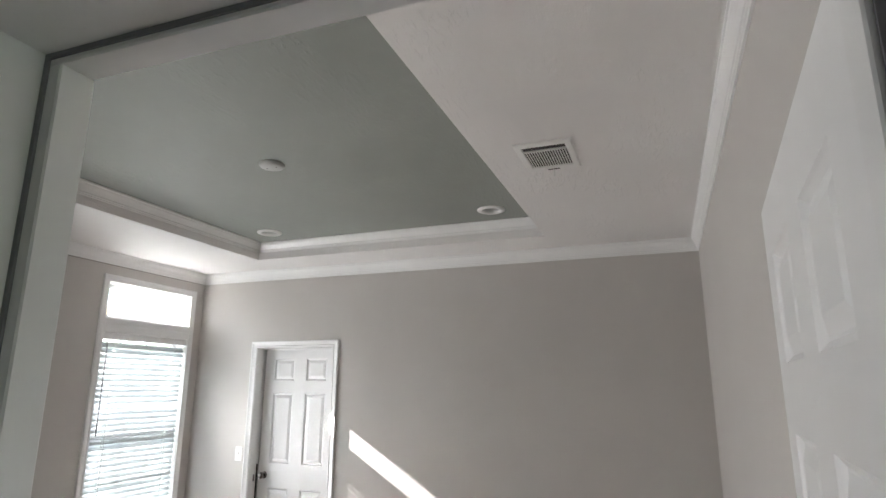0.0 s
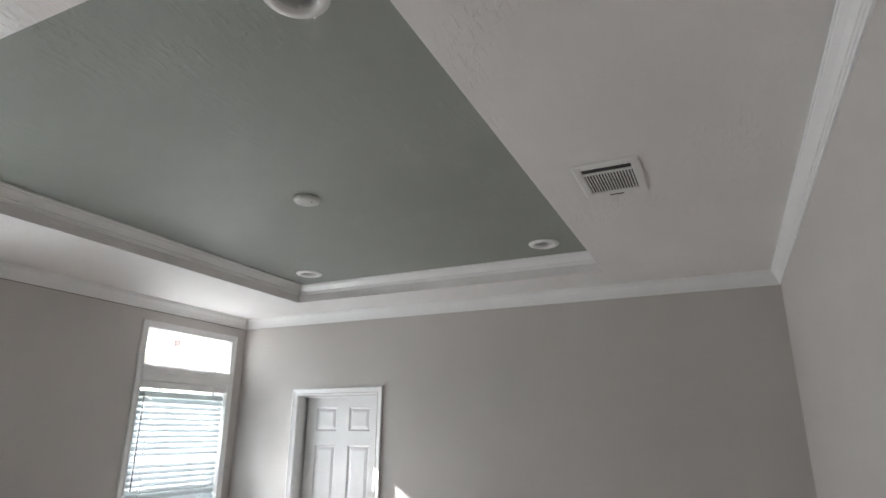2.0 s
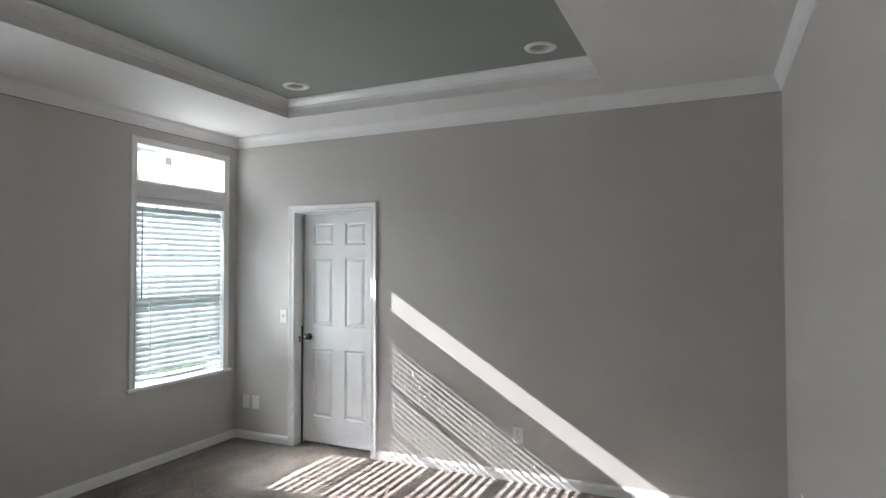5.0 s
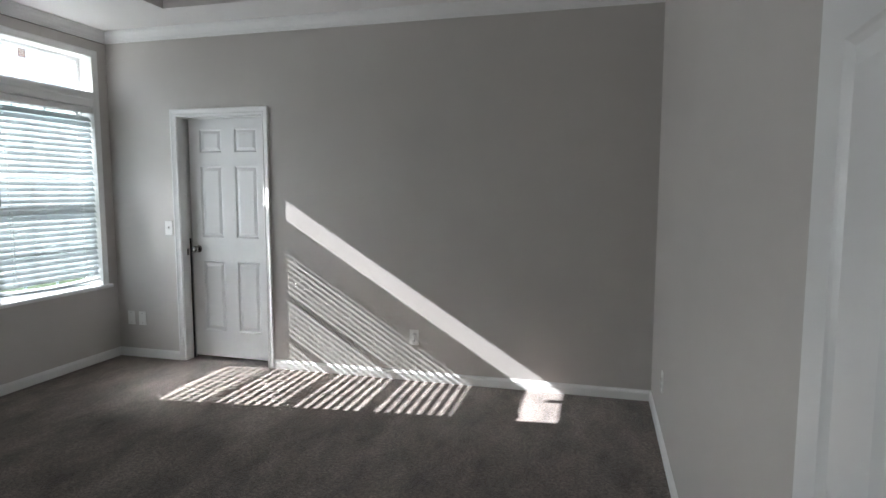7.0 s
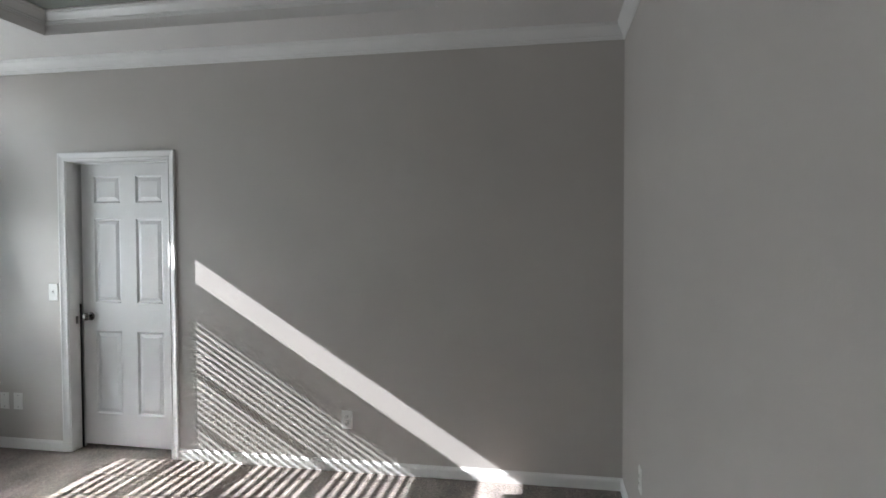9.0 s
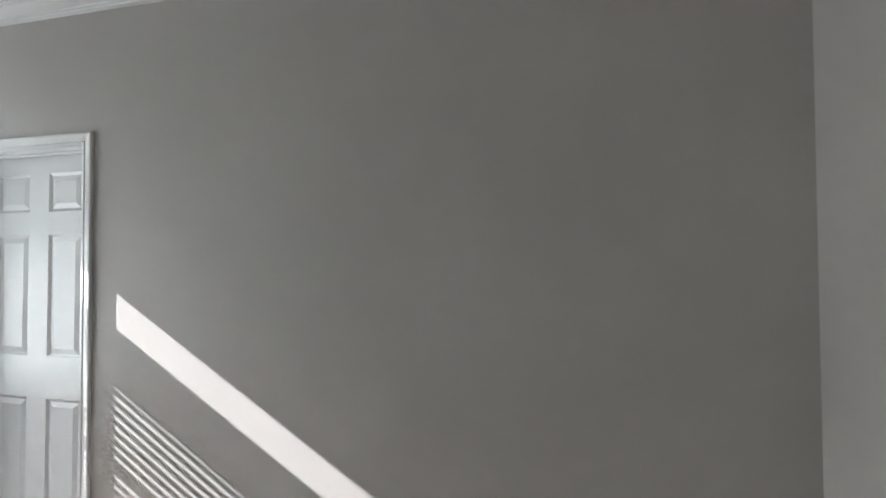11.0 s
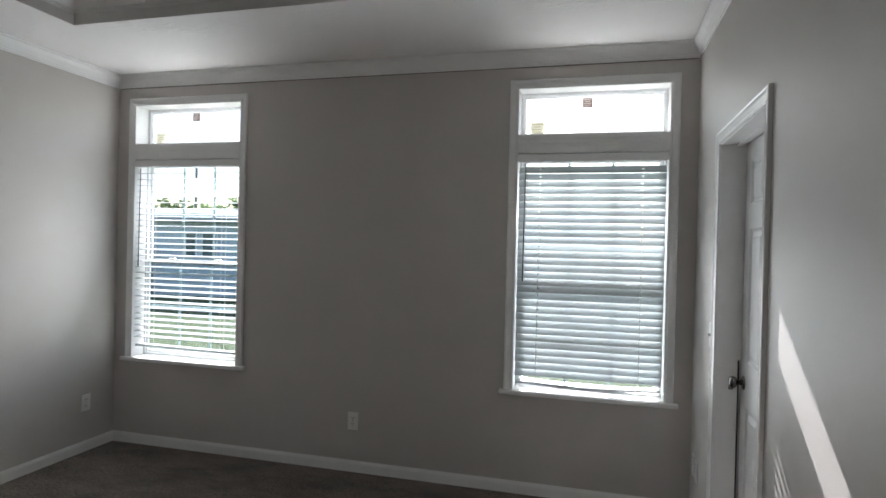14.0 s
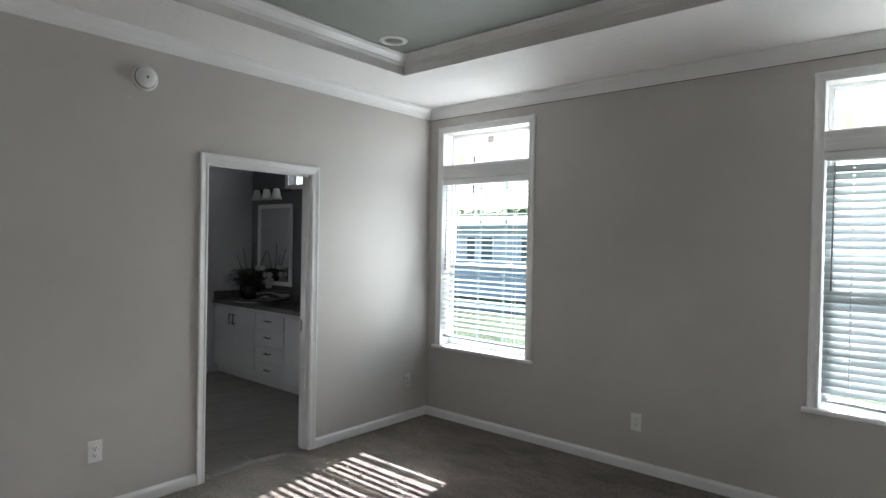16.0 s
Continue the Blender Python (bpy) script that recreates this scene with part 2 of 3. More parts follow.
def strip(profile, length):
    """A straight moulding of that length along x: profile of (y, z)."""
    bm = bmesh.new()
    a = [bm.verts.new((0, y, z)) for y, z in profile]
    b = [bm.verts.new((length, y, z)) for y, z in profile]
    for i in range(len(profile)):
        j = (i + 1) % len(profile)
        bm.faces.new([a[i], a[j], b[j], b[i]])
    bm.faces.new(a)
    bm.faces.new(b[::-1])
    return bm


def casing(bm, half, z0, z1, width, mitre_bottom=False):
    """Door or window casing on a wall that faces -y, round an opening from -half to half: three mitred sides with a stepped face."""
    steps = [(0.0, 0.0), (0.0, 0.009), (0.010, 0.011), (0.016, 0.008), (0.034, 0.012), (0.044, 0.016), (width - 0.004, 0.016), (width, 0.012), (width, 0.0)]
    rows = []
    for d, h in steps:
        pts = [(-half - d, -h, z0), (-half - d, -h, z1 + d), (half + d, -h, z1 + d), (half + d, -h, z0)]
        if mitre_bottom:
            pts = [(-half - d, -h, z0 - d), (-half - d, -h, z1 + d), (half + d, -h, z1 + d), (half + d, -h, z0 - d)]
        rows.append([bm.verts.new(p) for p in pts])
    n = 4 if mitre_bottom else 3
    for a, b in zip(rows, rows[1:]):
        for i in range(n):
            j = (i + 1) % 4
            bm.faces.new([a[i], a[j], b[j], b[i]])
    if not mitre_bottom:
        for i in (0, 3):
            bm.faces.new([r[i] for r in rows])
    return bm


# ---- shell ----
W1C, W2C = 0.997, 3.876                      # middles of the two windows on the west wall
HALF = 0.446                                # half of a window's clear opening
OUT = 0.012                                  # thickness of the jamb boards
Z_SILL, Z_LOW, Z_MID, Z_TOP = 0.648, 2.125, 2.246, 2.530
holes = []
for c in (W1C, W2C):
    holes.append((c - HALF - OUT, c + HALF + OUT, Z_SILL - OUT, Z_LOW + OUT))
    holes.append((c - HALF - OUT, c + HALF + OUT, Z_MID - OUT, Z_TOP + OUT))
BATHWIN = (-1.80, -1.00, 2.175, 2.475)
structure("wall_west", slab((YS - 0.06, YN + 1.6), (-0.3, 3.0), holes, SX, XW, along_y), M_WALL, "light greige painted drywall with two window openings", "wall")
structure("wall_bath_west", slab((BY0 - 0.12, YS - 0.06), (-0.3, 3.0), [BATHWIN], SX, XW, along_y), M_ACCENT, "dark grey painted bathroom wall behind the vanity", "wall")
ND0, ND1, NDZ = -3.372, -2.592, 2.046         # opening of the door in the north wall
ED0, ED1, EDZ = -0.488, 0.236, 2.045          # opening of the entry
BD0, BD1, BDZ = -2.742, -1.940, 2.045         # opening to the bathroom
structure("wall_north", slab((XW, XE), (-0.3, 3.0), [(ND0 - OUT, ND1 + OUT, -1, NDZ + OUT)], YN, YN + 0.135, along_x), M_WALL, "light greige painted drywall with a white door", "wall")
structure("wall_south", slab((XW, XE), (-0.3, 3.0), [(ED0 - OUT, ED1 + OUT, -1, EDZ + OUT), (BD0 - OUT, BD1 + OUT, -1, BDZ + OUT)], SY, YS, along_x), M_WALL, "light greige painted drywall with two doorways", "wall")
structure("wall_east", slab((-1.3, YN + 1.6), (-0.3, 3.0), [(-1.0, 0.2, -1, 2.05)], XE, XE + 0.115, along_y), M_WALL, "light greige painted drywall", "wall")
structure("wall_bath_south", box(XW, BX1, BY0 - 0.115, BY0, -0.3, 3.0), M_BATHWALL, "grey painted bathroom wall", "wall")
structure("wall_bath_east", box(BX1, BX1 + 0.115, BY0, SY, -0.3, 3.0), M_BATHWALL, "grey painted bathroom wall", "wall")
structure("wall_hall_south", box(BX1 + 0.115, 3.2, -1.415, -1.3, -0.3, 3.0), M_WALL, "plain painted hall wall", "wall")
structure("wall_hall_north", box(XE + 0.115, 3.2, SY, YS, -0.3, 3.0), M_WALL, "plain painted hall wall", "wall")
# unseen end wall, its opening added to let light into the hall
structure("wall_hall_east", slab((-1.3, SY), (-0.3, 3.0), [(-1.1, 0.1, 0.8, 2.1)], 3.1, 3.2, along_y), M_WALL, "unseen plain wall with an opening added for daylight", "wall")
structure("wall_closet", slab((XW, XE), (-0.3, 3.0), [], YN + 1.5, YN + 1.6, along_x), M_WALL, "plain painted wall behind the closed door", "wall")
structure("ceiling", slab((SX, 3.2), (BY0 - 0.115, YN + 1.6), [(TX0, TX1, TY0, TY1)], CEIL, TRAY + 0.01, level), M_CEIL, "white knockdown-textured ceiling with a raised tray", "ceiling")
CANS = ((-2.765, 3.730), (-0.945, 3.730), (-2.800, 1.165), (-0.950, 1.285))
structure("ceiling_tray", slab((TX0 - 0.1, TX1 + 0.1), (TY0 - 0.1, TY1 + 0.1), [(x - 0.066, x + 0.066, y - 0.066, y + 0.066) for x, y in CANS], TRAY, TRAY + 0.1, level), M_SAGE, "sage green textured ceiling panel of the tray", "ceiling")
structure("floor", box(XW, XE, SY + 0.085, YN, -0.1, 0.0), M_CARPET, "taupe brown cut-pile carpet", "floor")
structure("floor_hall", box(BX1 + 0.115, 3.2, -1.3, SY + 0.085, -0.1, -0.004), M_CARPET, "taupe brown carpet in the hall", "floor")
structure("floor_closet", box(XW, XE, YN, YN + 1.5, -0.1, -0.004), M_CARPET, "taupe brown carpet behind the door", "floor")

CROWN = [(0, CEIL + 0.004), (0.046, CEIL + 0.004), (0.046, CEIL - 0.009), (0.041, CEIL - 0.012), (0.040, CEIL - 0.021), (0.035, CEIL - 0.028), (0.026, CEIL - 0.042),
         (0.020, CEIL - 0.058), (0.018, CEIL - 0.066), (0.014, CEIL - 0.069), (0.013, CEIL - 0.079), (0.009, CEIL - 0.082), (0.008, CEIL - 0.094), (0, CEIL - 0.095)]
structure("trim_crown", ring_sweep(XW, XE, YS, YN, CROWN), M_TRIM, "white crown moulding along the top of the walls", "crown moulding")
# brown strip paints the shadow line under the west wall's crown
M_SHADOW_LINE = mottled("shadow line brown", (0.15, 0.135, 0.12), (0.21, 0.19, 0.17), 0.8, 6)
structure("trim_shadow_line", box(XW, XW + 0.004, YS + 0.013, YN - 0.013, CEIL - 0.0995, CEIL - 0.0952), M_SHADOW_LINE, "dark strip for the shadow line under the crown moulding", "trim")
TCROWN = [(0, TRAY + 0.004), (0.066, TRAY + 0.004), (0.066, TRAY - 0.009), (0.058, TRAY - 0.012), (0.052, TRAY - 0.022), (0.036, TRAY - 0.034), (0.020, TRAY - 0.048),
          (0.016, TRAY - 0.052), (0.015, TRAY - 0.060), (0.009, TRAY - 0.063), (0.008, TRAY - 0.070), (0, TRAY - 0.071)]
structure("trim_tray", ring_sweep(TX0, TX1, TY0, TY1, TCROWN), M_TRIM, "white crown moulding inside the ceiling tray", "crown moulding")

BASE = [(0, 0), (-0.013, 0), (-0.013, 0.052), (-0.010, 0.062), (-0.005, 0.068), (-0.003, 0.075), (0, 0.075)]
for x, y, rz, length in ((XW, YN, 0, ND0 - 0.06 - XW), (ND1 + 0.06, YN, 0, XE - ND1 - 0.06), (XW, YS, 90, YN - YS), (XE, YN, -90, YN - YS),
                         (BD0 - 0.06, YS, 180, BD0 - 0.06 - XW), (ED0 - 0.06, YS, 180, ED0 - BD1 - 0.12)):
    b = structure("baseboard", strip(BASE, length), M_TRIM, "white painted baseboard along the carpet", "baseboard")
    b.matrix_basis = pose(x, y, 0, 0, 0, rz)


# ---- doorways ----
def doorway(name, x0, x1, top, y_face, depth, rz, label, stop=None, both=False):
    """Jamb boards and casing round an opening; the local frame faces -y with the opening's middle at x = 0."""
    half = (x1 - x0) / 2
    t = thing(name, pose((x0 + x1) / 2, y_face, 0, 0, 0, rz), label, "door frame", "", "structure")
    part("jamb", box(-half - OUT, -half, -0.001, depth + 0.001, 0, top), M_TRIM, t)
    part("jamb", box(half, half + OUT, -0.001, depth + 0.001, 0, top), M_TRIM, t)
    part("head_jamb", box(-half - OUT, half + OUT, -0.001, depth + 0.001, top, top + OUT), M_TRIM, t)
    part("casing", casing(bmesh.new(), half + 0.005, 0, top + 0.005, 0.056), M_TRIM, t)
    if both:
        back = casing(bmesh.new(), half + 0.005, 0, top + 0.005, 0.056)
        bmesh.ops.transform(back, matrix=pose(0, depth, 0, 0, 0, 180), verts=back.verts)
        part("casing", back, M_TRIM, t)
    if stop:
        s0, s1 = stop
        wide = 0.022 if both == "with_strip" else 0.012
        part("door_stop", box(-half, -half + 0.012, s0, s1, 0, top - 0.012, 0.002), M_TRIM, t)
        part("door_stop", box(half - wide, half, s0, s1, 0, top - 0.012, 0.002), M_TRIM, t)
        part("door_stop", box(-half, half, s0, s1, top - 0.012, top, 0.002), M_TRIM, t)
        if both == "with_strip":
            # thin grey strips draw the dark line between stop and jamb
            part("dark_strip", box(-half, -half + 0.006, s1, s1 + 0.003, 0, top - 0.006), M_STRIP, t, "thin dark strip along the door stop")
            part("dark_strip", box(half - 0.006, half, s1, s1 + 0.003, 0, top - 0.006), M_STRIP, t, "thin dark strip along the door stop")
            part("dark_strip", box(-half, half, s1, s1 + 0.003, top - 0.006, top), M_STRIP, t, "thin dark strip along the door stop")
    return t


frame_n = doorway("door_frame_north", ND0, ND1, NDZ, YN, 0.135, 0, "white moulded casing round the closed panel door")
part("door_stop", box(-0.390, 0.390, 0.062, 0.089, NDZ - 0.012, NDZ, 0.002), M_TRIM, frame_n)
doorway("door_frame_entry", ED0, ED1, EDZ, YS, 0.115, 180, "white painted entry door frame with stops", (-0.012, 0.028), "with_strip")
frame_b = doorway("door_frame_bath", BD0, BD1, BDZ, YS, 0.115, 180, "white moulded casing round the open bathroom doorway", (0.038, 0.078), True)
part("strike_plate", box(0.4010, 0.4055, 0.078, 0.112, 0.875, 0.965, 0.0005), M_SLOT, frame_b, "dark bronze strike plate")


def panel_door(name, m, width, height, label):
    """Six-panel moulded door; local x runs from the latch edge to the hinge edge, the face looks to -y."""
    t = thing(name, m, label, "door")
    k = width / 0.725
    cols = ((0.098 * k, 0.300 * k), (0.420 * k, 0.620 * k))
    tops = ((0.225, 0.822), (1.025, 1.622), (1.735, 1.925))
    us = sorted({0, width, *(c for col in cols for c in col)})
    vs = sorted({0, height, *(c for r in tops for c in r)})
    bm = bmesh.new()
    grid = {}

    def g(u, v):
        if (u, v) not in grid:
            grid[u, v] = bm.verts.new((u, 0, v))
        return grid[u, v]

    for a, b in zip(us, us[1:]):
        for c, d in zip(vs, vs[1:]):
            loop = [g(a, c), g(b, c), g(b, d), g(a, d)]
            if (a, b) in cols and (c, d) in tops:
                for inset, deep in ((0.004, 0.004), (0.012, 0.010), (0.016, 0.010), (0.040, 0.002)):
                    nxt = [bm.verts.new(p) for p in ((a + inset, deep, c + inset), (b - inset, deep, c + inset), (b - inset, deep, d - inset), (a + inset, deep, d - inset))]
                    for i in range(4):
                        bm.faces.new([loop[i], loop[(i + 1) % 4], nxt[(i + 1) % 4], nxt[i]])
                    loop = nxt
            bm.faces.new(loop)
    box(0, width, 0.0125, 0.035, 0, height, 0.0, bm)
    edge = [(0, 0), (width, 0), (width, height), (0, height)]
    for (a, c), (b, d) in zip(edge, edge[1:] + edge[:1]):
        bm.faces.new([bm.verts.new(p) for p in ((a, 0, c), (b, 0, d), (b, 0.0125, d), (a, 0.0125, c))])
    part("door_slab", bm, M_DOOR, t)
    return t


def knob(t, x, z, mat):
    """Round knob with its rose on a door face that looks to -y."""
    m = pose(x, 0, z, 90)
    h = part("door_knob", lathe([(0, 0.0), (0.012, 0.0), (0.011, 0.022), (0.015, 0.028), (0.025, 0.036), (0.028, 0.046), (0.025, 0.056), (0.015, 0.061), (0, 0.062)], 24, m), mat, t, "dark pewter round knob")
    part("rose", lathe([(0, 0.010), (0.014, 0.010), (0.026, 0.008), (0.031, 0.003), (0.032, 0.0), (0, 0.0)], 24, m), mat, h)


DW = 0.760
hinge = (ND1 - 0.004, YN + 0.092)
door_n = panel_door("door", pose(hinge[0], hinge[1], 0.024, 0, 0.22, -1.0) @ pose(-DW, 0, 0), DW, 2.012, "white six-panel door, almost shut, with pewter knob")
knob(door_n, 0.062, 0.925, M_NICKEL)
# near-black strip added to draw the shade in the gap beside the door
part("dark_strip", box(-0.3898, -0.3745, 0.094, 0.098, 0.0, 1.04, 0.0005), M_SLOT, frame_n, "dark strip put in for the shaded gap")
part("strike_plate", box(-0.3897, -0.3880, 0.057, 0.077, 0.900, 0.955, 0.0004), M_NICKEL, frame_n, "pewter strike plate")
part("latch_plate", box(-0.001, 0.0, 0.006, 0.030, 0.88, 0.98), M_NICKEL, door_n)

EW = 0.762
door_e = panel_door("door", pose(0.2960, 1.240, 0.012, 0, 0, -93.6), EW, 2.028, "white six-panel entry door standing wide open by the wall")
knob(door_e, 0.062, 0.925, M_NICKEL)
for z in (0.22, 1.02, 1.80):
    part("hinge", rod((EW + 0.002, 0.040, z - 0.045), (EW + 0.002, 0.040, z + 0.045), 0.006), M_NICKEL, door_e)


# ---- windows ----
def rect_frame(bm, x0, x1, z0, z1, y0, y1, w, bevel=0.003):
    box(x0, x0 + w, y0, y1, z0, z1, bevel, bm)
    box(x1 - w, x1, y0, y1, z0, z1, bevel, bm)
    box(x0 + w, x1 - w, y0, y1, z0, z0 + w, bevel, bm)
    box(x0 + w, x1 - w, y0, y1, z1 - w, z1, bevel, bm)
    return bm


def pane(name, x0, x1, z0, z1, y, parent):
    p = part(name, box(x0, x1, y - 0.002, y + 0.002, z0, z1), M_GLASS, parent, "tinted glass pane")
    p.visible_shadow = False
    return p


def window(name, yc, label):
    """Double-hung window with a transom over it, on a wall whose room side looks to -y in the local frame."""
    t = thing(name, pose(XW, yc, 0, 0, 0, 90), label, "window", "", "structure")
    h = HALF
    for z0, z1 in ((Z_SILL, Z_LOW), (Z_MID, Z_TOP)):
        part("jamb", box(-h - OUT, -h, 0, 0.168, z0 - OUT, z1 + OUT), M_TRIM, t)
        part("jamb", box(h, h + OUT, 0, 0.168, z0 - OUT, z1 + OUT), M_TRIM, t)
        part("head_jamb", box(-h, h, 0, 0.168, z1, z1 + OUT), M_TRIM, t)
        part("sill_board", box(-h, h, 0, 0.168, z0 - OUT, z0), M_TRIM, t)
    part("casing", casing(bmesh.new(), h, Z_SILL, Z_TOP, 0.056), M_TRIM, t)
    part("mullion_casing", box(-h + 0.001, h - 0.001, -0.011, -0.0005, Z_LOW + 0.001, Z_MID - 0.001, 0.003), M_TRIM, t)
    bead = box(-h + 0.001, h - 0.001, -0.0145, -0.011, Z_MID - 0.030, Z_MID - 0.006, 0.0015)
    box(-h + 0.001, h - 0.001, -0.0145, -0.011, Z_MID - 0.062, Z_MID - 0.048, 0.0015, bead)
    part("mullion_bead", bead, M_TRIM, t)
    part("window_sill", box(-h - 0.082, h + 0.082, -0.038, 0.0, Z_SILL - 0.028, Z_SILL, 0.008, segments=3), M_TRIM, t)
    # transom
    part("transom_frame", rect_frame(bmesh.new(), -h, h, Z_MID, Z_TOP, 0.118, 0.152, 0.022), M_VINYL, t)
    part("transom_bead", rect_frame(bmesh.new(), -h + 0.022, h - 0.022, Z_MID + 0.022, Z_TOP - 0.022, 0.128, 0.150, 0.007, 0.002), M_VINYL, t)
    pane("transom_pane", -h + 0.027, h - 0.027, Z_MID + 0.027, Z_TOP - 0.027, 0.145, t)
    # two sashes
    zm = 1.366
    part("window_frame", rect_frame(bmesh.new(), -h, h, Z_SILL, Z_LOW, 0.112, 0.160, 0.017), M_VINYL, t)
    a = h - 0.017
    for sash, z0, z1, y in (("upper_sash", zm - 0.019, Z_LOW - 0.017, 0.146), ("lower_sash", Z_SILL + 0.017, zm + 0.019, 0.126)):
        s = part(sash, rect_frame(bmesh.new(), -a, a, z0, z1, y - 0.012, y + 0.011, 0.025), M_VINYL, t)
        pane("pane", -a + 0.02, a - 0.02, z0 + 0.02, z1 - 0.02, y, s)
        b = a - 0.025
        for x in (-b / 3, b / 3):
            part("muntin", box(x - 0.009, x + 0.009, y + 0.003, y + 0.009, z0 + 0.025, z1 - 0.025), M_GRILLE, s)
        zz = (z0 + z1) / 2
        part("muntin", box(-b, b, y + 0.0045, y + 0.0085, zz - 0.011, zz + 0.011), M_GRILLE, s)
    for x in (-0.2, 0.2):
        part("sash_lock", box(x - 0.025, x + 0.025, 0.104, 0.126, zm + 0.019, zm + 0.030, 0.004), M_VINYL, t)
    return t


window("window_1", W1C, "tall white vinyl window with transom and raised-slat blind")
window("window_2", W2C, "tall white vinyl window with transom behind a tilted blind")


def sticker(name, yc, x, z, w, h, mat, ink, label):
    """Paper label stuck to the inside of a transom pane, with bars for its print."""
    t = thing(name, pose(XW, yc, 0, 0, 0, 90) @ pose(x, 0.1425, z), label, "sticker")
    part("paper", box(-w / 2, w / 2, -0.0008, 0, -h / 2, h / 2), mat, t)
    for k in range(4):
        zz = h * (0.34 - 0.22 * k)
        ww = w * (0.40, 0.25, 0.36, 0.30)[k]
        part("print", box(-ww, ww, -0.0014, -0.0009, zz - h * 0.045, zz + h * 0.045), ink, t)


def paper(name, colour, share_through=0.13):
    m, nt, b = material(name, colour, 0.7)
    tr = nt.nodes.new("ShaderNodeBsdfTranslucent")
    tr.inputs[0].default_value = (*colour, 1)
    mx = nt.nodes.new("ShaderNodeMixShader")
    mx.inputs[0].default_value = share_through
    nt.links.new(b.outputs[0], mx.inputs[1])
    nt.links.new(tr.outputs[0], mx.inputs[2])
    nt.links.new(mx.outputs[0], nt.nodes["Material Output"].inputs[0])
    return m


M_PAPER_B = paper("brown label paper", (0.46, 0.33, 0.30), 0.12)
M_PAPER_Y = paper("yellow label paper", (0.78, 0.77, 0.66), 0.22)
M_INK_P = material("pale print", (0.85, 0.80, 0.78), 0.7)[0]
M_INK_D = material("grey print", (0.55, 0.51, 0.40), 0.7)[0]
for c in (W1C, W2C):
    sticker("warning_sticker", c, -0.033, 2.466, 0.062, 0.062, M_PAPER_B, M_INK_P, "small brown label with pale print on the glass")
    sticker("product_sticker", c, -0.345, 2.312, 0.085, 0.075, M_PAPER_Y, M_INK_D, "yellowish printed paper label on the transom glass")


# ---- blinds ----
def slat_mesh(length, sag=0.0, n=1, routed=False):
    """A slat, slightly crowned across and, where it hangs loose, sagging along; routed: with two cord holes."""
    bm = bmesh.new()
    cross = ((-0.025, -0.0010), (-0.012, 0.0009), (-0.0035, 0.0014), (0.0035, 0.0014), (0.012, 0.0009), (0.025, -0.0010))
    xs = [-length / 2 + length * i / n for i in range(n + 1)]
    holes = []
    if routed:
        xs = [-length / 2, -0.3115, -0.2985, 0.2985, 0.3115, length / 2]
        holes = [(1, 2), (3, 2)]
    tops, lows = [], []
    for x in xs:
        s = -sag * (1 - (2 * x / length) ** 2)
        tops.append([bm.verts.new((x, y, z + s + 0.0013)) for y, z in cross])
        lows.append([bm.verts.new((x, y, z + s - 0.0013)) for y, z in cross])
    last = len(xs) - 1
    for i in range(last):
        for k in range(5):
            if (i, k) in holes:
                for (a, b), (c, d) in (((i, k), (i, k + 1)), ((i, k + 1), (i + 1, k + 1)), ((i + 1, k + 1), (i + 1, k)), ((i + 1, k), (i, k))):
                    bm.faces.new([tops[a][b], tops[c][d], lows[c][d], lows[a][b]])
                continue
            bm.faces.new([tops[i][k], tops[i + 1][k], tops[i + 1][k + 1], tops[i][k + 1]])
            bm.faces.new([lows[i][k], lows[i][k + 1], lows[i + 1][k + 1], lows[i + 1][k]])
        for k in (0, 5):
            bm.faces.new([tops[i][k], lows[i][k], lows[i + 1][k], tops[i + 1][k]])
    for i in (0, last):
        bm.faces.new(tops[i] + lows[i][::-1])
    return bm


def blind(yc, tilt, bottom, z_last, label):
    t = thing("window_blind", pose(XW, yc, 0, 0, 0, 90), label, "window blind", "blinds at the windows")
    yb, length = 0.031, 0.875
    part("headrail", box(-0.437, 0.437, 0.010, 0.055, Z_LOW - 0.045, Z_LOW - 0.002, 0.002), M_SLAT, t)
    part("valance", box(-0.443, 0.443, -0.008, 0.004, Z_LOW - 0.052, Z_LOW - 0.003, 0.003), M_TRIM, t)
    first, z, k = None, Z_LOW - 0.0957, 0
    while z > z_last:
        m = pose(0.001 * math.sin(k * 2.3), yb, z, tilt + 0.35 * math.sin(k * 1.7) * random.uniform(0.2, 0.7), 0, 0.08 * math.sin(k * 3.1))
        if first is None:
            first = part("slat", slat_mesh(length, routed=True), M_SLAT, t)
            first.matrix_basis = m
        else:
            share("slat", first, t, m)
        z -= 0.0438
        k += 1
    for x in (-0.305, 0.305):
        for y in (yb - 0.026, yb + 0.026):
            part("ladder_cord", rod((x, y, bottom), (x, y, Z_LOW - 0.045), 0.0011, 6), M_CORD, t)
    part("tilt_wand", rod((-0.398, -0.010, 1.33), (-0.395, -0.006, Z_LOW - 0.062), 0.0042, 8), M_WAND, t, "thin grey tilt wand")
    return t


blind_open = blind(W1C, 9, 0.742, 0.765, "white slatted blind with slats open, lowered almost to sill")
part("bottom_rail", box(-0.434, 0.434, 0.006, 0.056, 0.722, 0.742, 0.003), M_SLAT, blind_open).matrix_basis = pose(0, 0, 0, 0, 0.6, 0)
blind_shut = blind(W2C, 58, 0.700, 0.745, "white slatted blind tilted nearly shut, bottom slats bowed on sill")
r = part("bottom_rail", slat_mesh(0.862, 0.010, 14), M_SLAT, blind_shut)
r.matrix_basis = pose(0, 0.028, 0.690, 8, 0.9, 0)
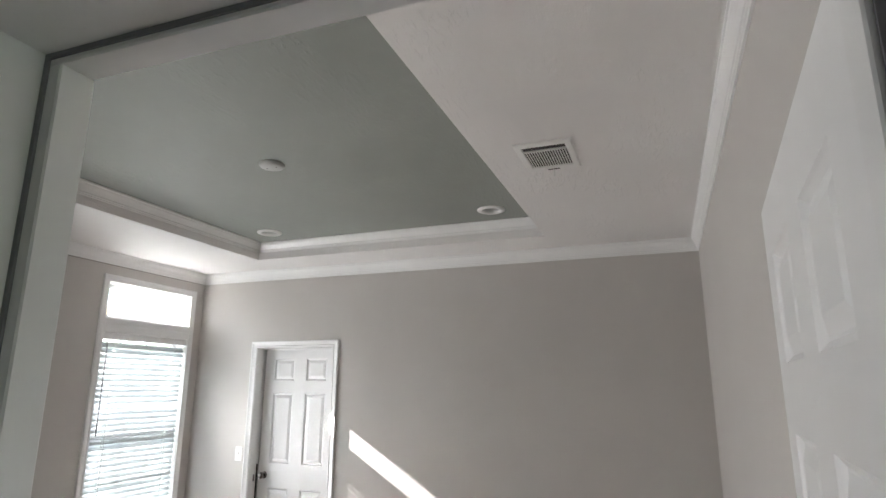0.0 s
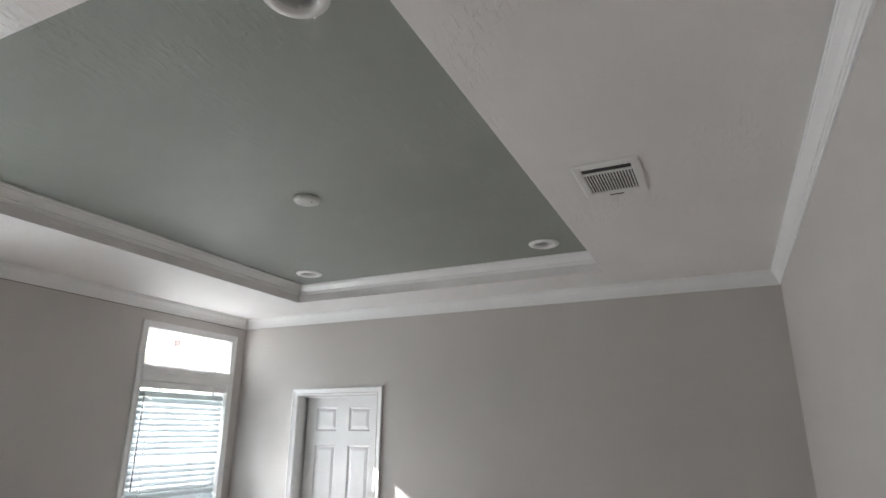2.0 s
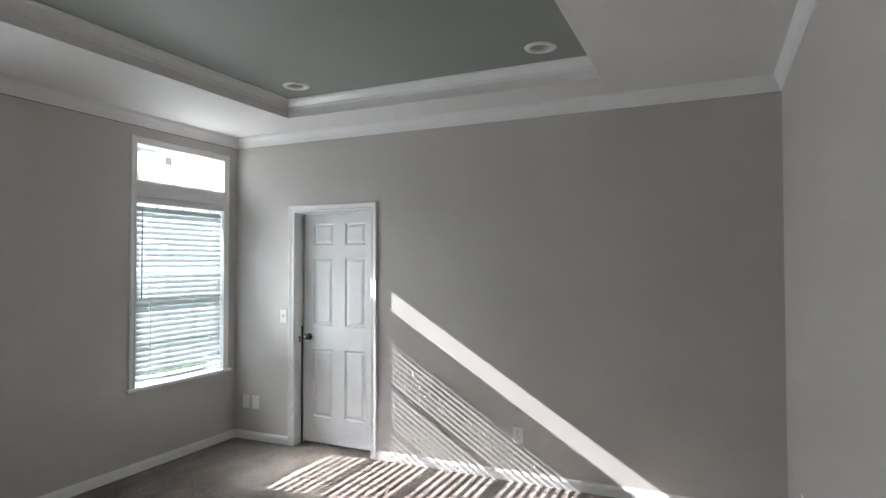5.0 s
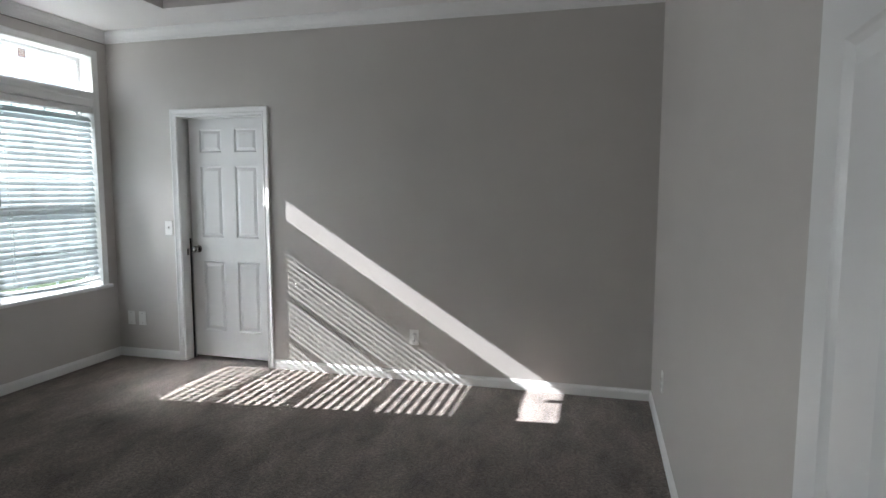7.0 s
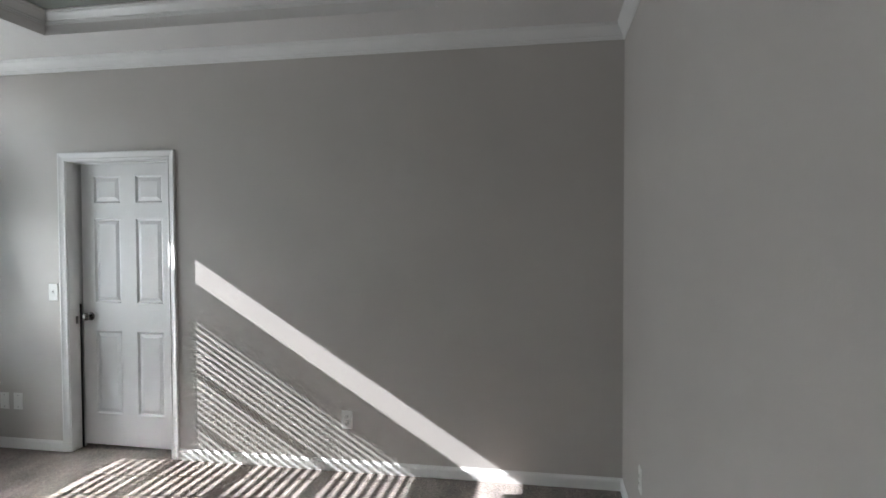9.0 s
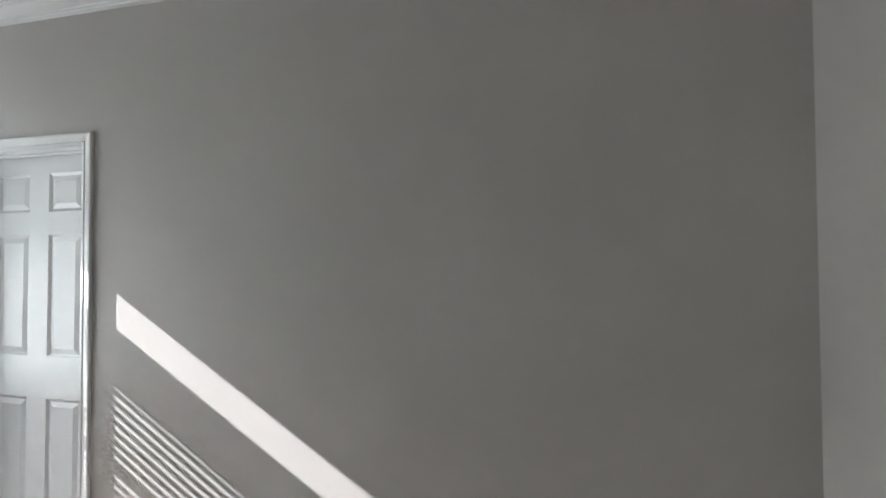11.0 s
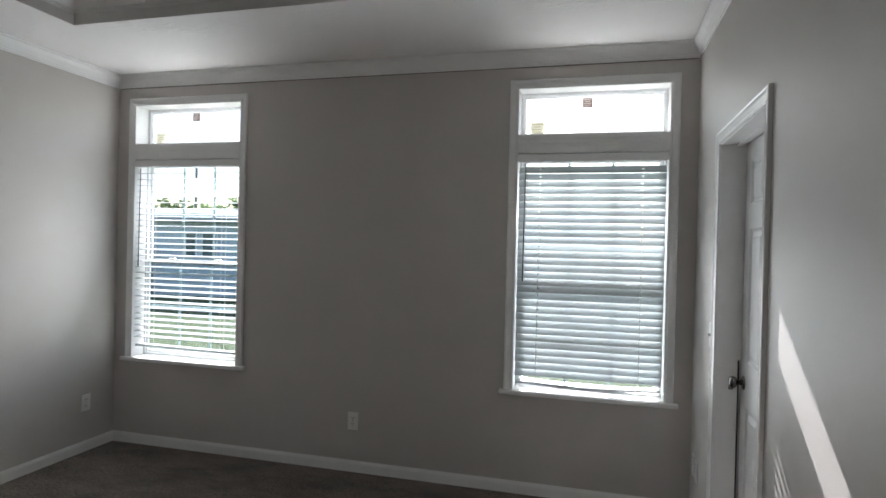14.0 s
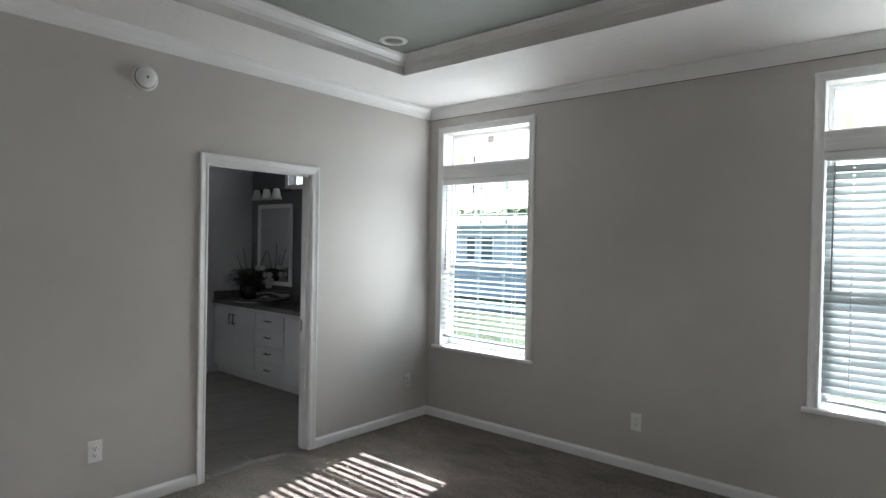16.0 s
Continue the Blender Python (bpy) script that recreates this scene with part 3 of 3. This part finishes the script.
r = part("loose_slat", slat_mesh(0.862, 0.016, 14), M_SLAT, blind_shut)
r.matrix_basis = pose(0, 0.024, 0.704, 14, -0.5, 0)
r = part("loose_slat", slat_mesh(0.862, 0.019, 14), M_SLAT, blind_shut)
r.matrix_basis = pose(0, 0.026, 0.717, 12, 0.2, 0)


# ---- electrical plates ----
def plate(name, m, label, category):
    t = thing(name, m, label, category)
    part("cover_plate", box(-0.037, 0.037, -0.006, 0.0, -0.060, 0.060, 0.0025, segments=2), M_PLATE, t)
    return t


def outlet(m, label):
    t = plate("wall_outlet", m, label, "outlet")
    tagged(t, group="outlets round the room")
    for z in (-0.020, 0.020):
        s = part("socket", lathe([(0, 0.0085), (0.0150, 0.0085), (0.0165, 0.007), (0.0165, 0.0), (0, 0.0)], 20, pose(0, 0, z, 90)), M_PLATE, t)
        for x in (-0.0065, 0.0065):
            part("slot", box(x - 0.0014, x + 0.0014, -0.0092, -0.0080, z - 0.002, z + 0.008), M_SLOT, s)
        part("slot", lathe([(0, 0.0092), (0.0026, 0.0092), (0.0026, 0.0078), (0, 0.0078)], 10, pose(0, 0, z - 0.008, 90)), M_SLOT, s)
    part("screw", lathe([(0, 0.0078), (0.0028, 0.0072), (0.003, 0.0), (0, 0)], 10, pose(0, 0, 0, 90)), M_NICKEL, t)
    return t


outlet(pose(-1.332, YN, 0.337), "white duplex outlet low on the greige wall")
outlet(pose(XW, 2.359, 0.342, 0, 0, 90), "white duplex outlet between the two windows")
outlet(pose(-1.297, YS, 0.366, 0, 0, 180), "white duplex outlet near the bathroom doorway")
outlet(pose(-3.798, YS, 0.350, 0, 0, 180), "white duplex outlet near the corner window")
outlet(pose(XE, 3.79, 0.355, 0, 0, -90), "white duplex outlet on the long plain wall")
for x in (-3.918, -3.805):
    t = plate("cable_plate", pose(x, YN, 0.342), "white blank cable plate low beside the door", "wall plate")
    tagged(t, group="cable plates")
    part("screw", lathe([(0, 0.0078), (0.0028, 0.0072), (0.003, 0.0), (0, 0)], 10, pose(0, 0, 0.042, 90)), M_NICKEL, t)
    part("screw", lathe([(0, 0.0078), (0.0028, 0.0072), (0.003, 0.0), (0, 0)], 10, pose(0, 0, -0.042, 90)), M_NICKEL, t)
t = plate("light_switch", pose(-3.493, YN, 1.132), "white toggle light switch beside the door", "light switch")
part("toggle", box(-0.0045, 0.0045, -0.016, -0.005, -0.004, 0.010, 0.0015), M_PLATE, t)
part("toggle_frame", box(-0.008, 0.008, -0.0075, -0.0055, -0.015, 0.015, 0.0008), M_PLATE, t)


# ---- ceiling fittings ----
def can_light(x, y):
    t = thing("recessed_light", pose(x, y, TRAY), "white recessed downlight, switched off, in the sage ceiling", "recessed light", "recessed lights")
    part("trim_ring", lathe([(0.060, 0.002), (0.062, -0.006), (0.068, -0.011), (0.080, -0.011), (0.093, -0.006), (0.097, 0.0), (0.070, 0.002), (0.060, 0.002)], 40), M_METALWHITE, t)
    part("baffle", lathe([(0.0605, 0.001), (0.057, 0.016), (0.058, 0.017), (0.053, 0.034), (0.054, 0.035), (0.048, 0.055), (0.0, 0.056)], 40), M_BAFFLE, t)
    part("lens", lathe([(0.046, 0.0545), (0.042, 0.044), (0.024, 0.036), (0, 0.034)], 32), M_METALWHITE, t)
    return t


first_can = can_light(*CANS[0])
for x, y in CANS[1:]:
    copy_thing(first_can, pose(x, y, TRAY))

t = thing("round_cover_plate", pose(-1.845, 2.505, TRAY), "white round cover plate in the middle of the tray", "cover plate")
part("dome", lathe([(0, -0.021), (0.050, -0.020), (0.062, -0.016), (0.068, -0.008), (0.069, 0.0), (0, 0)], 40), M_COVER, t)
for x in (-0.03, 0.03):
    part("screw", lathe([(0, -0.0225), (0.004, -0.0215), (0.004, -0.018), (0, -0.018)], 10, pose(x, 0, 0)), M_SLOT, t)

t = thing("smoke_detector", pose(-1.538, YS, 2.490, 90), "white round smoke detector high on the wall", "smoke detector")
part("base", lathe([(0, -0.012), (0.070, -0.012), (0.074, -0.008), (0.075, 0.0), (0, 0)], 40, pose(0, 0, 0)), M_PLATE, t)
part("cover", lathe([(0, -0.044), (0.030, -0.043), (0.050, -0.037), (0.058, -0.026), (0.062, -0.012), (0, -0.012)], 40), M_PLATE, t)
part("test_button", box(-0.007, 0.007, -0.007, 0.007, -0.047, -0.043, 0.002), M_SLOT, t, "small dark test button")
part("vent_band", lathe([(0.0595, -0.020), (0.0625, -0.018), (0.0625, -0.014), (0.0595, -0.013)], 40), M_SLOT, t)


def ceiling_vent():
    x0, x1, y0, y1 = -0.130, 0.130, -0.172, 0.172
    t = thing("ceiling_vent", pose(-0.342, 2.568, CEIL), "white metal air register with adjustable slats and a lever", "ceiling vent")
    bm = bmesh.new()
    rows = []
    for d, z in ((0, 0.0), (0.0, -0.004), (0.006, -0.010), (0.030, -0.011), (0.034, -0.007), (0.034, 0.0)):
        rows.append([bm.verts.new(p) for p in ((x0 + d, y0 + d * 1.1, z), (x1 - d, y0 + d * 1.1, z), (x1 - d, y1 - d * 1.5, z), (x0 + d, y1 - d * 1.5, z))])
    for a, b in zip(rows, rows[1:]):
        for i in range(4):
            bm.faces.new([a[i], a[(i + 1) % 4], b[(i + 1) % 4], b[i]])
    part("frame", bm, M_METALWHITE, t)
    part("backing", box(x0 + 0.028, x1 - 0.028, y0 + 0.03, y1 - 0.045, -0.0030, -0.0005), M_DARK, t)
    part("crossbar", box(x0 + 0.033, x1 - 0.033, -0.092, -0.078, -0.011, -0.003, 0.002), M_METALWHITE, t)
    first = None
    for k in range(16):
        x = x0 + 0.043 + k * 0.0117
        m = pose(x, 0.021, -0.0085, 0, 38, 0)
        if first is None:
            first = part("slat", box(-0.0044, 0.0044, -0.100, 0.100, -0.0006, 0.0006), M_METALWHITE, t)
            first.matrix_basis = m
        else:
            share("slat", first, t, m)
    lever = part("lever", box(-0.030, 0.030, 0.150, 0.155, -0.014, -0.009, 0.0015), M_DARK, t, "dark lever slot")
    part("lever_tab", rod((0.0, 0.153, -0.012), (-0.006, 0.190, -0.034), 0.0045, 8), M_METALWHITE, lever)


ceiling_vent()

# ---- bathroom ----
M_TILE = mottled("grey porcelain tile", (0.225, 0.210, 0.195), (0.29, 0.272, 0.252), 0.25, 3.5, 30, 0.05, 0.0006)
M_GROUT = mottled("grout", (0.22, 0.205, 0.19), (0.26, 0.245, 0.23), 0.85, 12)
M_COUNTER = mottled("dark speckled laminate", (0.055, 0.052, 0.052), (0.20, 0.19, 0.185), 0.3, 55)
M_PORCELAIN = material("white porcelain", (0.80, 0.79, 0.76), 0.12)[0]
M_SHADE = material("frosted glass shade", (0.72, 0.71, 0.68), 0.35)[0]
M_LEAF = mottled("dark green leaf", (0.020, 0.035, 0.018), (0.045, 0.075, 0.035), 0.4, 14)
M_PETAL = material("white petal", (0.78, 0.76, 0.74), 0.6)[0]
M_POT = mottled("black glazed pot", (0.02, 0.02, 0.02), (0.035, 0.033, 0.03), 0.2, 9)


def striped_material():
    m, nt, b = material("striped terry cloth", (0.7, 0.7, 0.68), 0.95)
    w = nt.nodes.new("ShaderNodeTexWave")
    w.bands_direction = "Y"
    w.inputs["Scale"].default_value = 8
    w.inputs["Distortion"].default_value = 1.6
    nt.links.new(coords(nt), w.inputs["Vector"])
    nt.links.new(ramp(nt, w.outputs["Fac"], [(0.45, (0.09, 0.09, 0.10)), (0.55, (0.66, 0.65, 0.64))]), b.inputs["Base Color"])
    bump(nt, b, noise_node(nt, 300, 2), 0.8, 0.003)
    return m


M_TOWEL = striped_material()
floor_bath = structure("floor_bath", box(XW, BX1, BY0, SY + 0.085, -0.1, -0.006), M_GROUT, "grey grout bed under the bathroom tiles", "floor")
first = None
for i in range(7):
    for j in range(8):
        x, y = XW + 0.02 + i * 0.335, BY0 + 0.01 + j * 0.405
        w = min(0.330, BX1 - x)
        d = min(0.400, SY + 0.083 - y)
        if w < 0.03 or d < 0.03:
            continue
        if w < 0.32 or d < 0.39:
            part("tile", box(x, x + w, y, y + d, -0.006, 0.0005, 0.0015), M_TILE, floor_bath)
        elif first is None:
            first = part("tile", box(0, 0.330, 0, 0.400, -0.006, 0.0005, 0.0015), M_TILE, floor_bath)
            first.matrix_basis = pose(x, y, 0)
        else:
            share("tile", first, floor_bath, pose(x, y, 0))

VX = -3.572
def pull(t, y, z, upright):
    d = (0, 0, 0.062) if upright else (0, 0.05, 0)
    p0, p1 = Vector((VX + 0.034, y, z)) - Vector(d), Vector((VX + 0.034, y, z)) + Vector(d)
    bm = rod(p0, p1, 0.0055)
    for p in (p0.lerp(p1, 0.12), p0.lerp(p1, 0.88)):
        rod(p, p - Vector((0.034, 0, 0)), 0.0045, 8, bm)
    part("bar_pull", bm, M_BRONZE, t, "black bar pull")


def cabinet(y0, y1, kind):
    t = thing("vanity_cabinet", pose(0, 0, 0), "white painted vanity unit with black bar pulls", "cabinet", "vanity units")
    bm = box(XW + 0.002, VX - 0.020, y0, y1, 0.085, 0.808)
    box(XW + 0.002, VX - 0.060, y0, y1, 0.0, 0.085, 0.0, bm)
    part("body", bm, M_CAB, t)
    if kind == "doors":
        m = (y0 + y1) / 2
        for a, b, yh in ((y0 + 0.006, m - 0.002, m - 0.04), (m + 0.002, y1 - 0.006, m + 0.04)):
            d = part("door", box(VX - 0.019, VX, a, b, 0.095, 0.775, 0.003), M_CAB, t)
            pull(d, yh, 0.66, True)
    elif kind == "drawers":
        for k in range(4):
            z0 = 0.095 + k * 0.171
            d = part("drawer", box(VX - 0.019, VX, y0 + 0.006, y1 - 0.006, z0, z0 + 0.161, 0.003), M_CAB, t)
            pull(d, (y0 + y1) / 2, z0 + 0.095, False)
    return t


cabinet(BY0 + 0.002, -1.672, "doors")
cabinet(-1.670, -1.137, "drawers")
cabinet(-1.135, -0.250, "doors")
t = thing("countertop", pose(0, 0, 0), "dark speckled laminate worktop with a low backsplash", "countertop")
part("worktop", box(XW, VX + 0.02, BY0, -0.23, 0.810, 0.850, 0.004), M_COUNTER, t)
part("backsplash", box(XW, XW + 0.018, BY0 + 0.02, -0.23, 0.8505, 0.945, 0.003), M_COUNTER, t)
part("backsplash", box(XW + 0.019, VX + 0.01, BY0, BY0 + 0.018, 0.8505, 0.945, 0.003), M_COUNTER, t)
t = thing("sink", pose(-3.75, -2.06, 0.8505) @ Matrix.Diagonal((0.82, 1.12, 1, 1)), "white oval drop-in sink in the dark worktop", "sink")
part("rim", lathe([(0.205, 0.0), (0.212, 0.006), (0.200, 0.011), (0.180, 0.008), (0.165, 0.002), (0, 0.0012)], 40), M_PORCELAIN, t)
t = thing("wall_mirror", pose(XW, -2.030, 1.500, 0, 0, 90), "tall mirror in a white frame over the vanity", "mirror")
part("frame", rect_frame(bmesh.new(), -0.345, 0.345, -0.475, 0.475, -0.024, -0.001, 0.048, 0.005), M_TRIM, t)
part("glass", box(-0.300, 0.300, -0.012, -0.004, -0.430, 0.430), M_MIRROR, t)
t = thing("vanity_light", pose(XW, -2.050, 2.140, 0, 0, 90), "bronze bath light bar with frosted bell shades, unlit", "wall light")
part("bar", box(-0.33, 0.33, -0.034, 0.0, -0.030, 0.006, 0.008, segments=2), M_BRONZE, t)
for x in (-0.200, 0.0, 0.200):
    arm = part("arm", rod((x, -0.02, 0.0), (x, -0.115, 0.010), 0.009), M_BRONZE, t)
    part("cap", lathe([(0, 0.028), (0.022, 0.024), (0.026, 0.006), (0.020, -0.004), (0, -0.004)], 20, pose(x, -0.118, 0)), M_NICKEL, arm)
    part("shade", lathe([(0.022, 0.008), (0.034, -0.004), (0.042, -0.040), (0.050, -0.080), (0.066, -0.118), (0.063, -0.118), (0.047, -0.080), (0.039, -0.040), (0.030, -0.006), (0.022, 0.004)], 28, pose(x, -0.118, 0)), M_SHADE, arm, "frosted bell shade")
t = thing("window_3", pose(XW, (BATHWIN[0] + BATHWIN[1]) / 2, 0, 0, 0, 90), "small high white window in the bathroom", "window", "", "structure")
part("casing", casing(bmesh.new(), 0.388, 2.187, 2.463, 0.050, True), M_TRIM, t)
part("window_frame", rect_frame(bmesh.new(), -0.40, 0.40, 2.175, 2.475, 0.10, 0.16, 0.022), M_VINYL, t)
pane("pane", -0.382, 0.382, 2.193, 2.457, 0.145, t)

random.seed(5)
t = thing("orchid_arrangement", pose(-3.87, -2.27, 0.8505) @ Matrix.Scale(1.3, 4), "dark potted arrangement with long leaves and white orchids", "potted plant")
part("pot", lathe([(0, 0), (0.060, 0), (0.085, 0.06), (0.088, 0.12), (0.080, 0.13), (0.076, 0.12), (0, 0.11)], 24), M_POT, t)
leaves = bmesh.new()
for k in range(260):
    a, reach, up = random.uniform(0, 6.28), random.uniform(0.06, 0.22), random.uniform(0.02, 0.19)
    w = random.uniform(0.014, 0.030)
    side = Vector((-math.sin(a), math.cos(a), 0)) * w
    pts = []
    for i in range(5):
        f = i / 4
        p = Vector((math.cos(a) * reach * f, math.sin(a) * reach * f, 0.11 + up * math.sin(f * 2.2) * 0.9))
        pts.append((p, side * math.sin(max(f, 0.12) * 2.9)))
    vs = [(leaves.verts.new(p - s), leaves.verts.new(p + s)) for p, s in pts]
    for (a0, a1), (b0, b1) in zip(vs, vs[1:]):
        leaves.faces.new([a0, a1, b1, b0])
part("foliage", leaves, M_LEAF, t)
for a, lean, top in ((0.4, 0.10, 0.46), (1.9, 0.05, 0.52), (-0.6, 0.12, 0.40), (2.6, 0.14, 0.44)):
    part("reed", rod((0, 0, 0.1), (math.cos(a) * lean, math.sin(a) * lean, top), 0.003, 6), M_LEAF, t)
for k, (x, y, z) in enumerate(((-0.02, 0.13, 0.29), (-0.05, 0.20, 0.24), (-0.06, 0.22, 0.20), (-0.06, 0.21, 0.155), (-0.04, 0.19, 0.09))):
    bm = bmesh.new()
    for q in range(5):
        lathe([(0, -0.004), (0.020, -0.003), (0.026, 0.0), (0.018, 0.004), (0, 0.005)], 10, pose(x, y, z, 60 + 20 * k, 25 * k, 72 * q) @ pose(0.024, 0, 0), bm)
    part("blossom", bm, M_PETAL, t, "white orchid blossom")
t = thing("rolled_towel", pose(-3.76, -1.62, 0.930, 0, 0, -33) @ Matrix.Scale(1.28, 4), "rolled black and white striped towel on the worktop", "towel")
roll = bmesh.new()
rings = []
for k in range(11):
    f = k / 10 - 0.5
    end = 1 - 0.10 * abs(2 * f) ** 3
    ring = []
    for i in range(27):
        a = i / 26 * 3.6 * math.pi
        rr = 0.062 - 0.0085 * a / math.pi
        ring.append(roll.verts.new((f * 0.27 + 0.006 * math.sin(a), rr * 1.35 * math.cos(a) * end + 0.012 * math.sin(5 * f), rr * 0.98 * math.sin(a) * end + 0.003 * math.sin(9 * f + a))))
    rings.append(ring)
for p, q in zip(rings, rings[1:]):
    for i in range(26):
        roll.faces.new([p[i], p[i + 1], q[i + 1], q[i]])
bmesh.ops.solidify(roll, geom=roll.faces[:], thickness=0.006)
for f in roll.faces:
    f.smooth = True
part("cloth", roll, M_TOWEL, t)

# ---- outdoors ----
M_GRASS = mottled("lawn", (0.050, 0.078, 0.018), (0.072, 0.104, 0.028), 0.9, 0.8, 40, 0.6, 0.02)
M_ASPHALT = mottled("pale paving", (0.22, 0.23, 0.23), (0.28, 0.28, 0.27), 0.9, 1.2, 60, 0.3, 0.004)
M_SIDING = mottled("blue grey siding", (0.62, 0.68, 0.76), (0.66, 0.72, 0.80), 0.6, 0.6)
M_SKIRT = mottled("dark skirting", (0.46, 0.53, 0.60), (0.51, 0.58, 0.65), 0.8, 0.8)
M_ROOF = mottled("pale roof", (0.42, 0.42, 0.43), (0.50, 0.50, 0.50), 0.7, 0.7)
M_DARKGLASS = material("dark far window", (0.14, 0.19, 0.21), 0.1)[0]
M_BARK = mottled("bark", (0.06, 0.05, 0.04), (0.10, 0.085, 0.07), 0.9, 8)
M_TREE = mottled("tree leaves", (0.12, 0.16, 0.11), (0.16, 0.20, 0.14), 0.8, 3)
let_light_through(M_TREE, (0.10, 0.16, 0.06), 0.5)
structure("ground", box(-600, 400, -500, 500, GROUND - 0.5, GROUND), M_GRASS, "green lawn round the house", "ground")
structure("pavement", box(-17.4, -16.3, -60, 60, GROUND, GROUND + 0.03), M_ASPHALT, "pale concrete path across the lawn", "pavement")


def far_house():
    """Local x runs towards the viewer, y along the front."""
    t = thing("house", pose(-21, -10, GROUND, 0, 0, 4), "low blue grey house with dark skirting and windows", "house")
    part("wall", box(-9, 0, -12, 14, 0.0, 3.05), M_SIDING, t)
    part("skirting", box(-9.05, 0.05, -12.05, 14.05, 0.0, 1.42), M_SKIRT, t, "dark slate blue lower wall")
    bm = bmesh.new()
    prof = [(0.5, 2.98), (0.5, 3.16), (-4.5, 3.75), (-9.5, 3.16), (-9.5, 2.98)]
    a = [bm.verts.new((x, -12.5, z)) for x, z in prof]
    b = [bm.verts.new((x, 14.5, z)) for x, z in prof]
    for i in range(5):
        bm.faces.new([a[i], a[(i + 1) % 5], b[(i + 1) % 5], b[i]])
    bm.faces.new(a)
    bm.faces.new(b[::-1])
    part("roof", bm, M_ROOF, t)
    for y, w0, w1 in ((-10.0, 0, 1.3), (-6.8, 0, 0.8), (-2.35, 0, 0.52), (-1.60, 0, 0.68), (0.4, 0, 0.60), (3.4, 0, 1.2), (7.5, 0, 1.2)):
        w = part("window", rect_frame(bmesh.new(), w0, w1, 1.55, 2.62, 0.0, 0.06, 0.05), M_VINYL, t)
        w.matrix_basis = pose(0.06, y, 0, 0, 0, 90)
        part("pane", box(w0 + 0.05, w1 - 0.05, 0.02, 0.04, 1.60, 2.57), M_DARKGLASS, w)
    return t


far_house()


def tree(x, y, h, seed):
    random.seed(seed)
    t = thing("tree", pose(x, y, GROUND), "leafy green tree behind the far house", "tree", "far trees")
    bm = lathe([(0.30, 0), (0.22, h * 0.25), (0.14, h * 0.5), (0.05, h * 0.85), (0, h * 0.86)], 10)
    for k in range(7):
        a, z = k * 2.4, h * random.uniform(0.35, 0.6)
        rod((0, 0, z), (math.cos(a) * h * 0.25, math.sin(a) * h * 0.25, z + h * 0.18), 0.06, 6, bm)
    part("trunk", bm, M_BARK, t)
    crown = bmesh.new()
    clumps = [(Vector((random.gauss(0, 0.20), random.gauss(0, 0.20), random.uniform(0.42, 0.92))) * h, random.uniform(0.08, 0.16) * h) for _ in range(16)]
    for c, r in clumps:
        for _ in range(70):
            p = c + Vector((random.gauss(0, 1), random.gauss(0, 1), random.gauss(0, 0.8))) * r * 0.55
            u = Vector((random.gauss(0, 1), random.gauss(0, 1), random.gauss(0, 1))).normalized() * 0.28
            v = u.orthogonal().normalized() * 0.17
            crown.faces.new([crown.verts.new(q) for q in (p - u, p + v, p + u, p - v)])
    part("crown", crown, M_TREE, t)


for k, (x, y, h) in enumerate(((-48, -29, 6.2), (-60, -36, 7.0), (-52, -24, 5.6), (-58, -44, 7.0), (-50, -19, 5.8), (-56, -33, 6.6), (-46, -37, 5.6))):
    tree(x, y, h, 20 + k)

M_WOOD = mottled("weathered pole wood", (0.36, 0.34, 0.32), (0.44, 0.42, 0.40), 0.9, 6)
t = thing("utility_pole", pose(-44, -29.8, GROUND), "tall weathered wooden utility pole with crossarm", "utility pole")
part("pole", lathe([(0, 0), (0.16, 0), (0.11, 10.5), (0, 10.5)], 10), M_WOOD, t)
part("crossarm", box(-0.06, 0.06, -1.1, 1.1, 9.6, 9.75, 0.01), M_WOOD, t)
wire = bmesh.new()
for k in range(12):
    a, b = k / 12, (k + 1) / 12
    def at_wire(f):
        return Vector((0.1 + 34 * f, 38 * f, 9.7 - 3.2 * f - 5.0 * f * (1 - f)))
    rod(at_wire(a), at_wire(b), 0.018, 6, wire)
part("cable", wire, M_SLOT, t, "sagging dark cable")

t = thing("notice_board", pose(-20.2, -13.6, GROUND), "small cream notice board on posts by the house", "sign")
part("board", box(-0.03, 0.03, -0.28, 0.28, 1.55, 2.05, 0.006), material("cream sign paint", (0.72, 0.62, 0.42), 0.7)[0], t)
for y in (-0.22, 0.22):
    part("post", rod((-0.04, y, 0), (-0.04, y, 2.05), 0.03), M_WOOD, t)
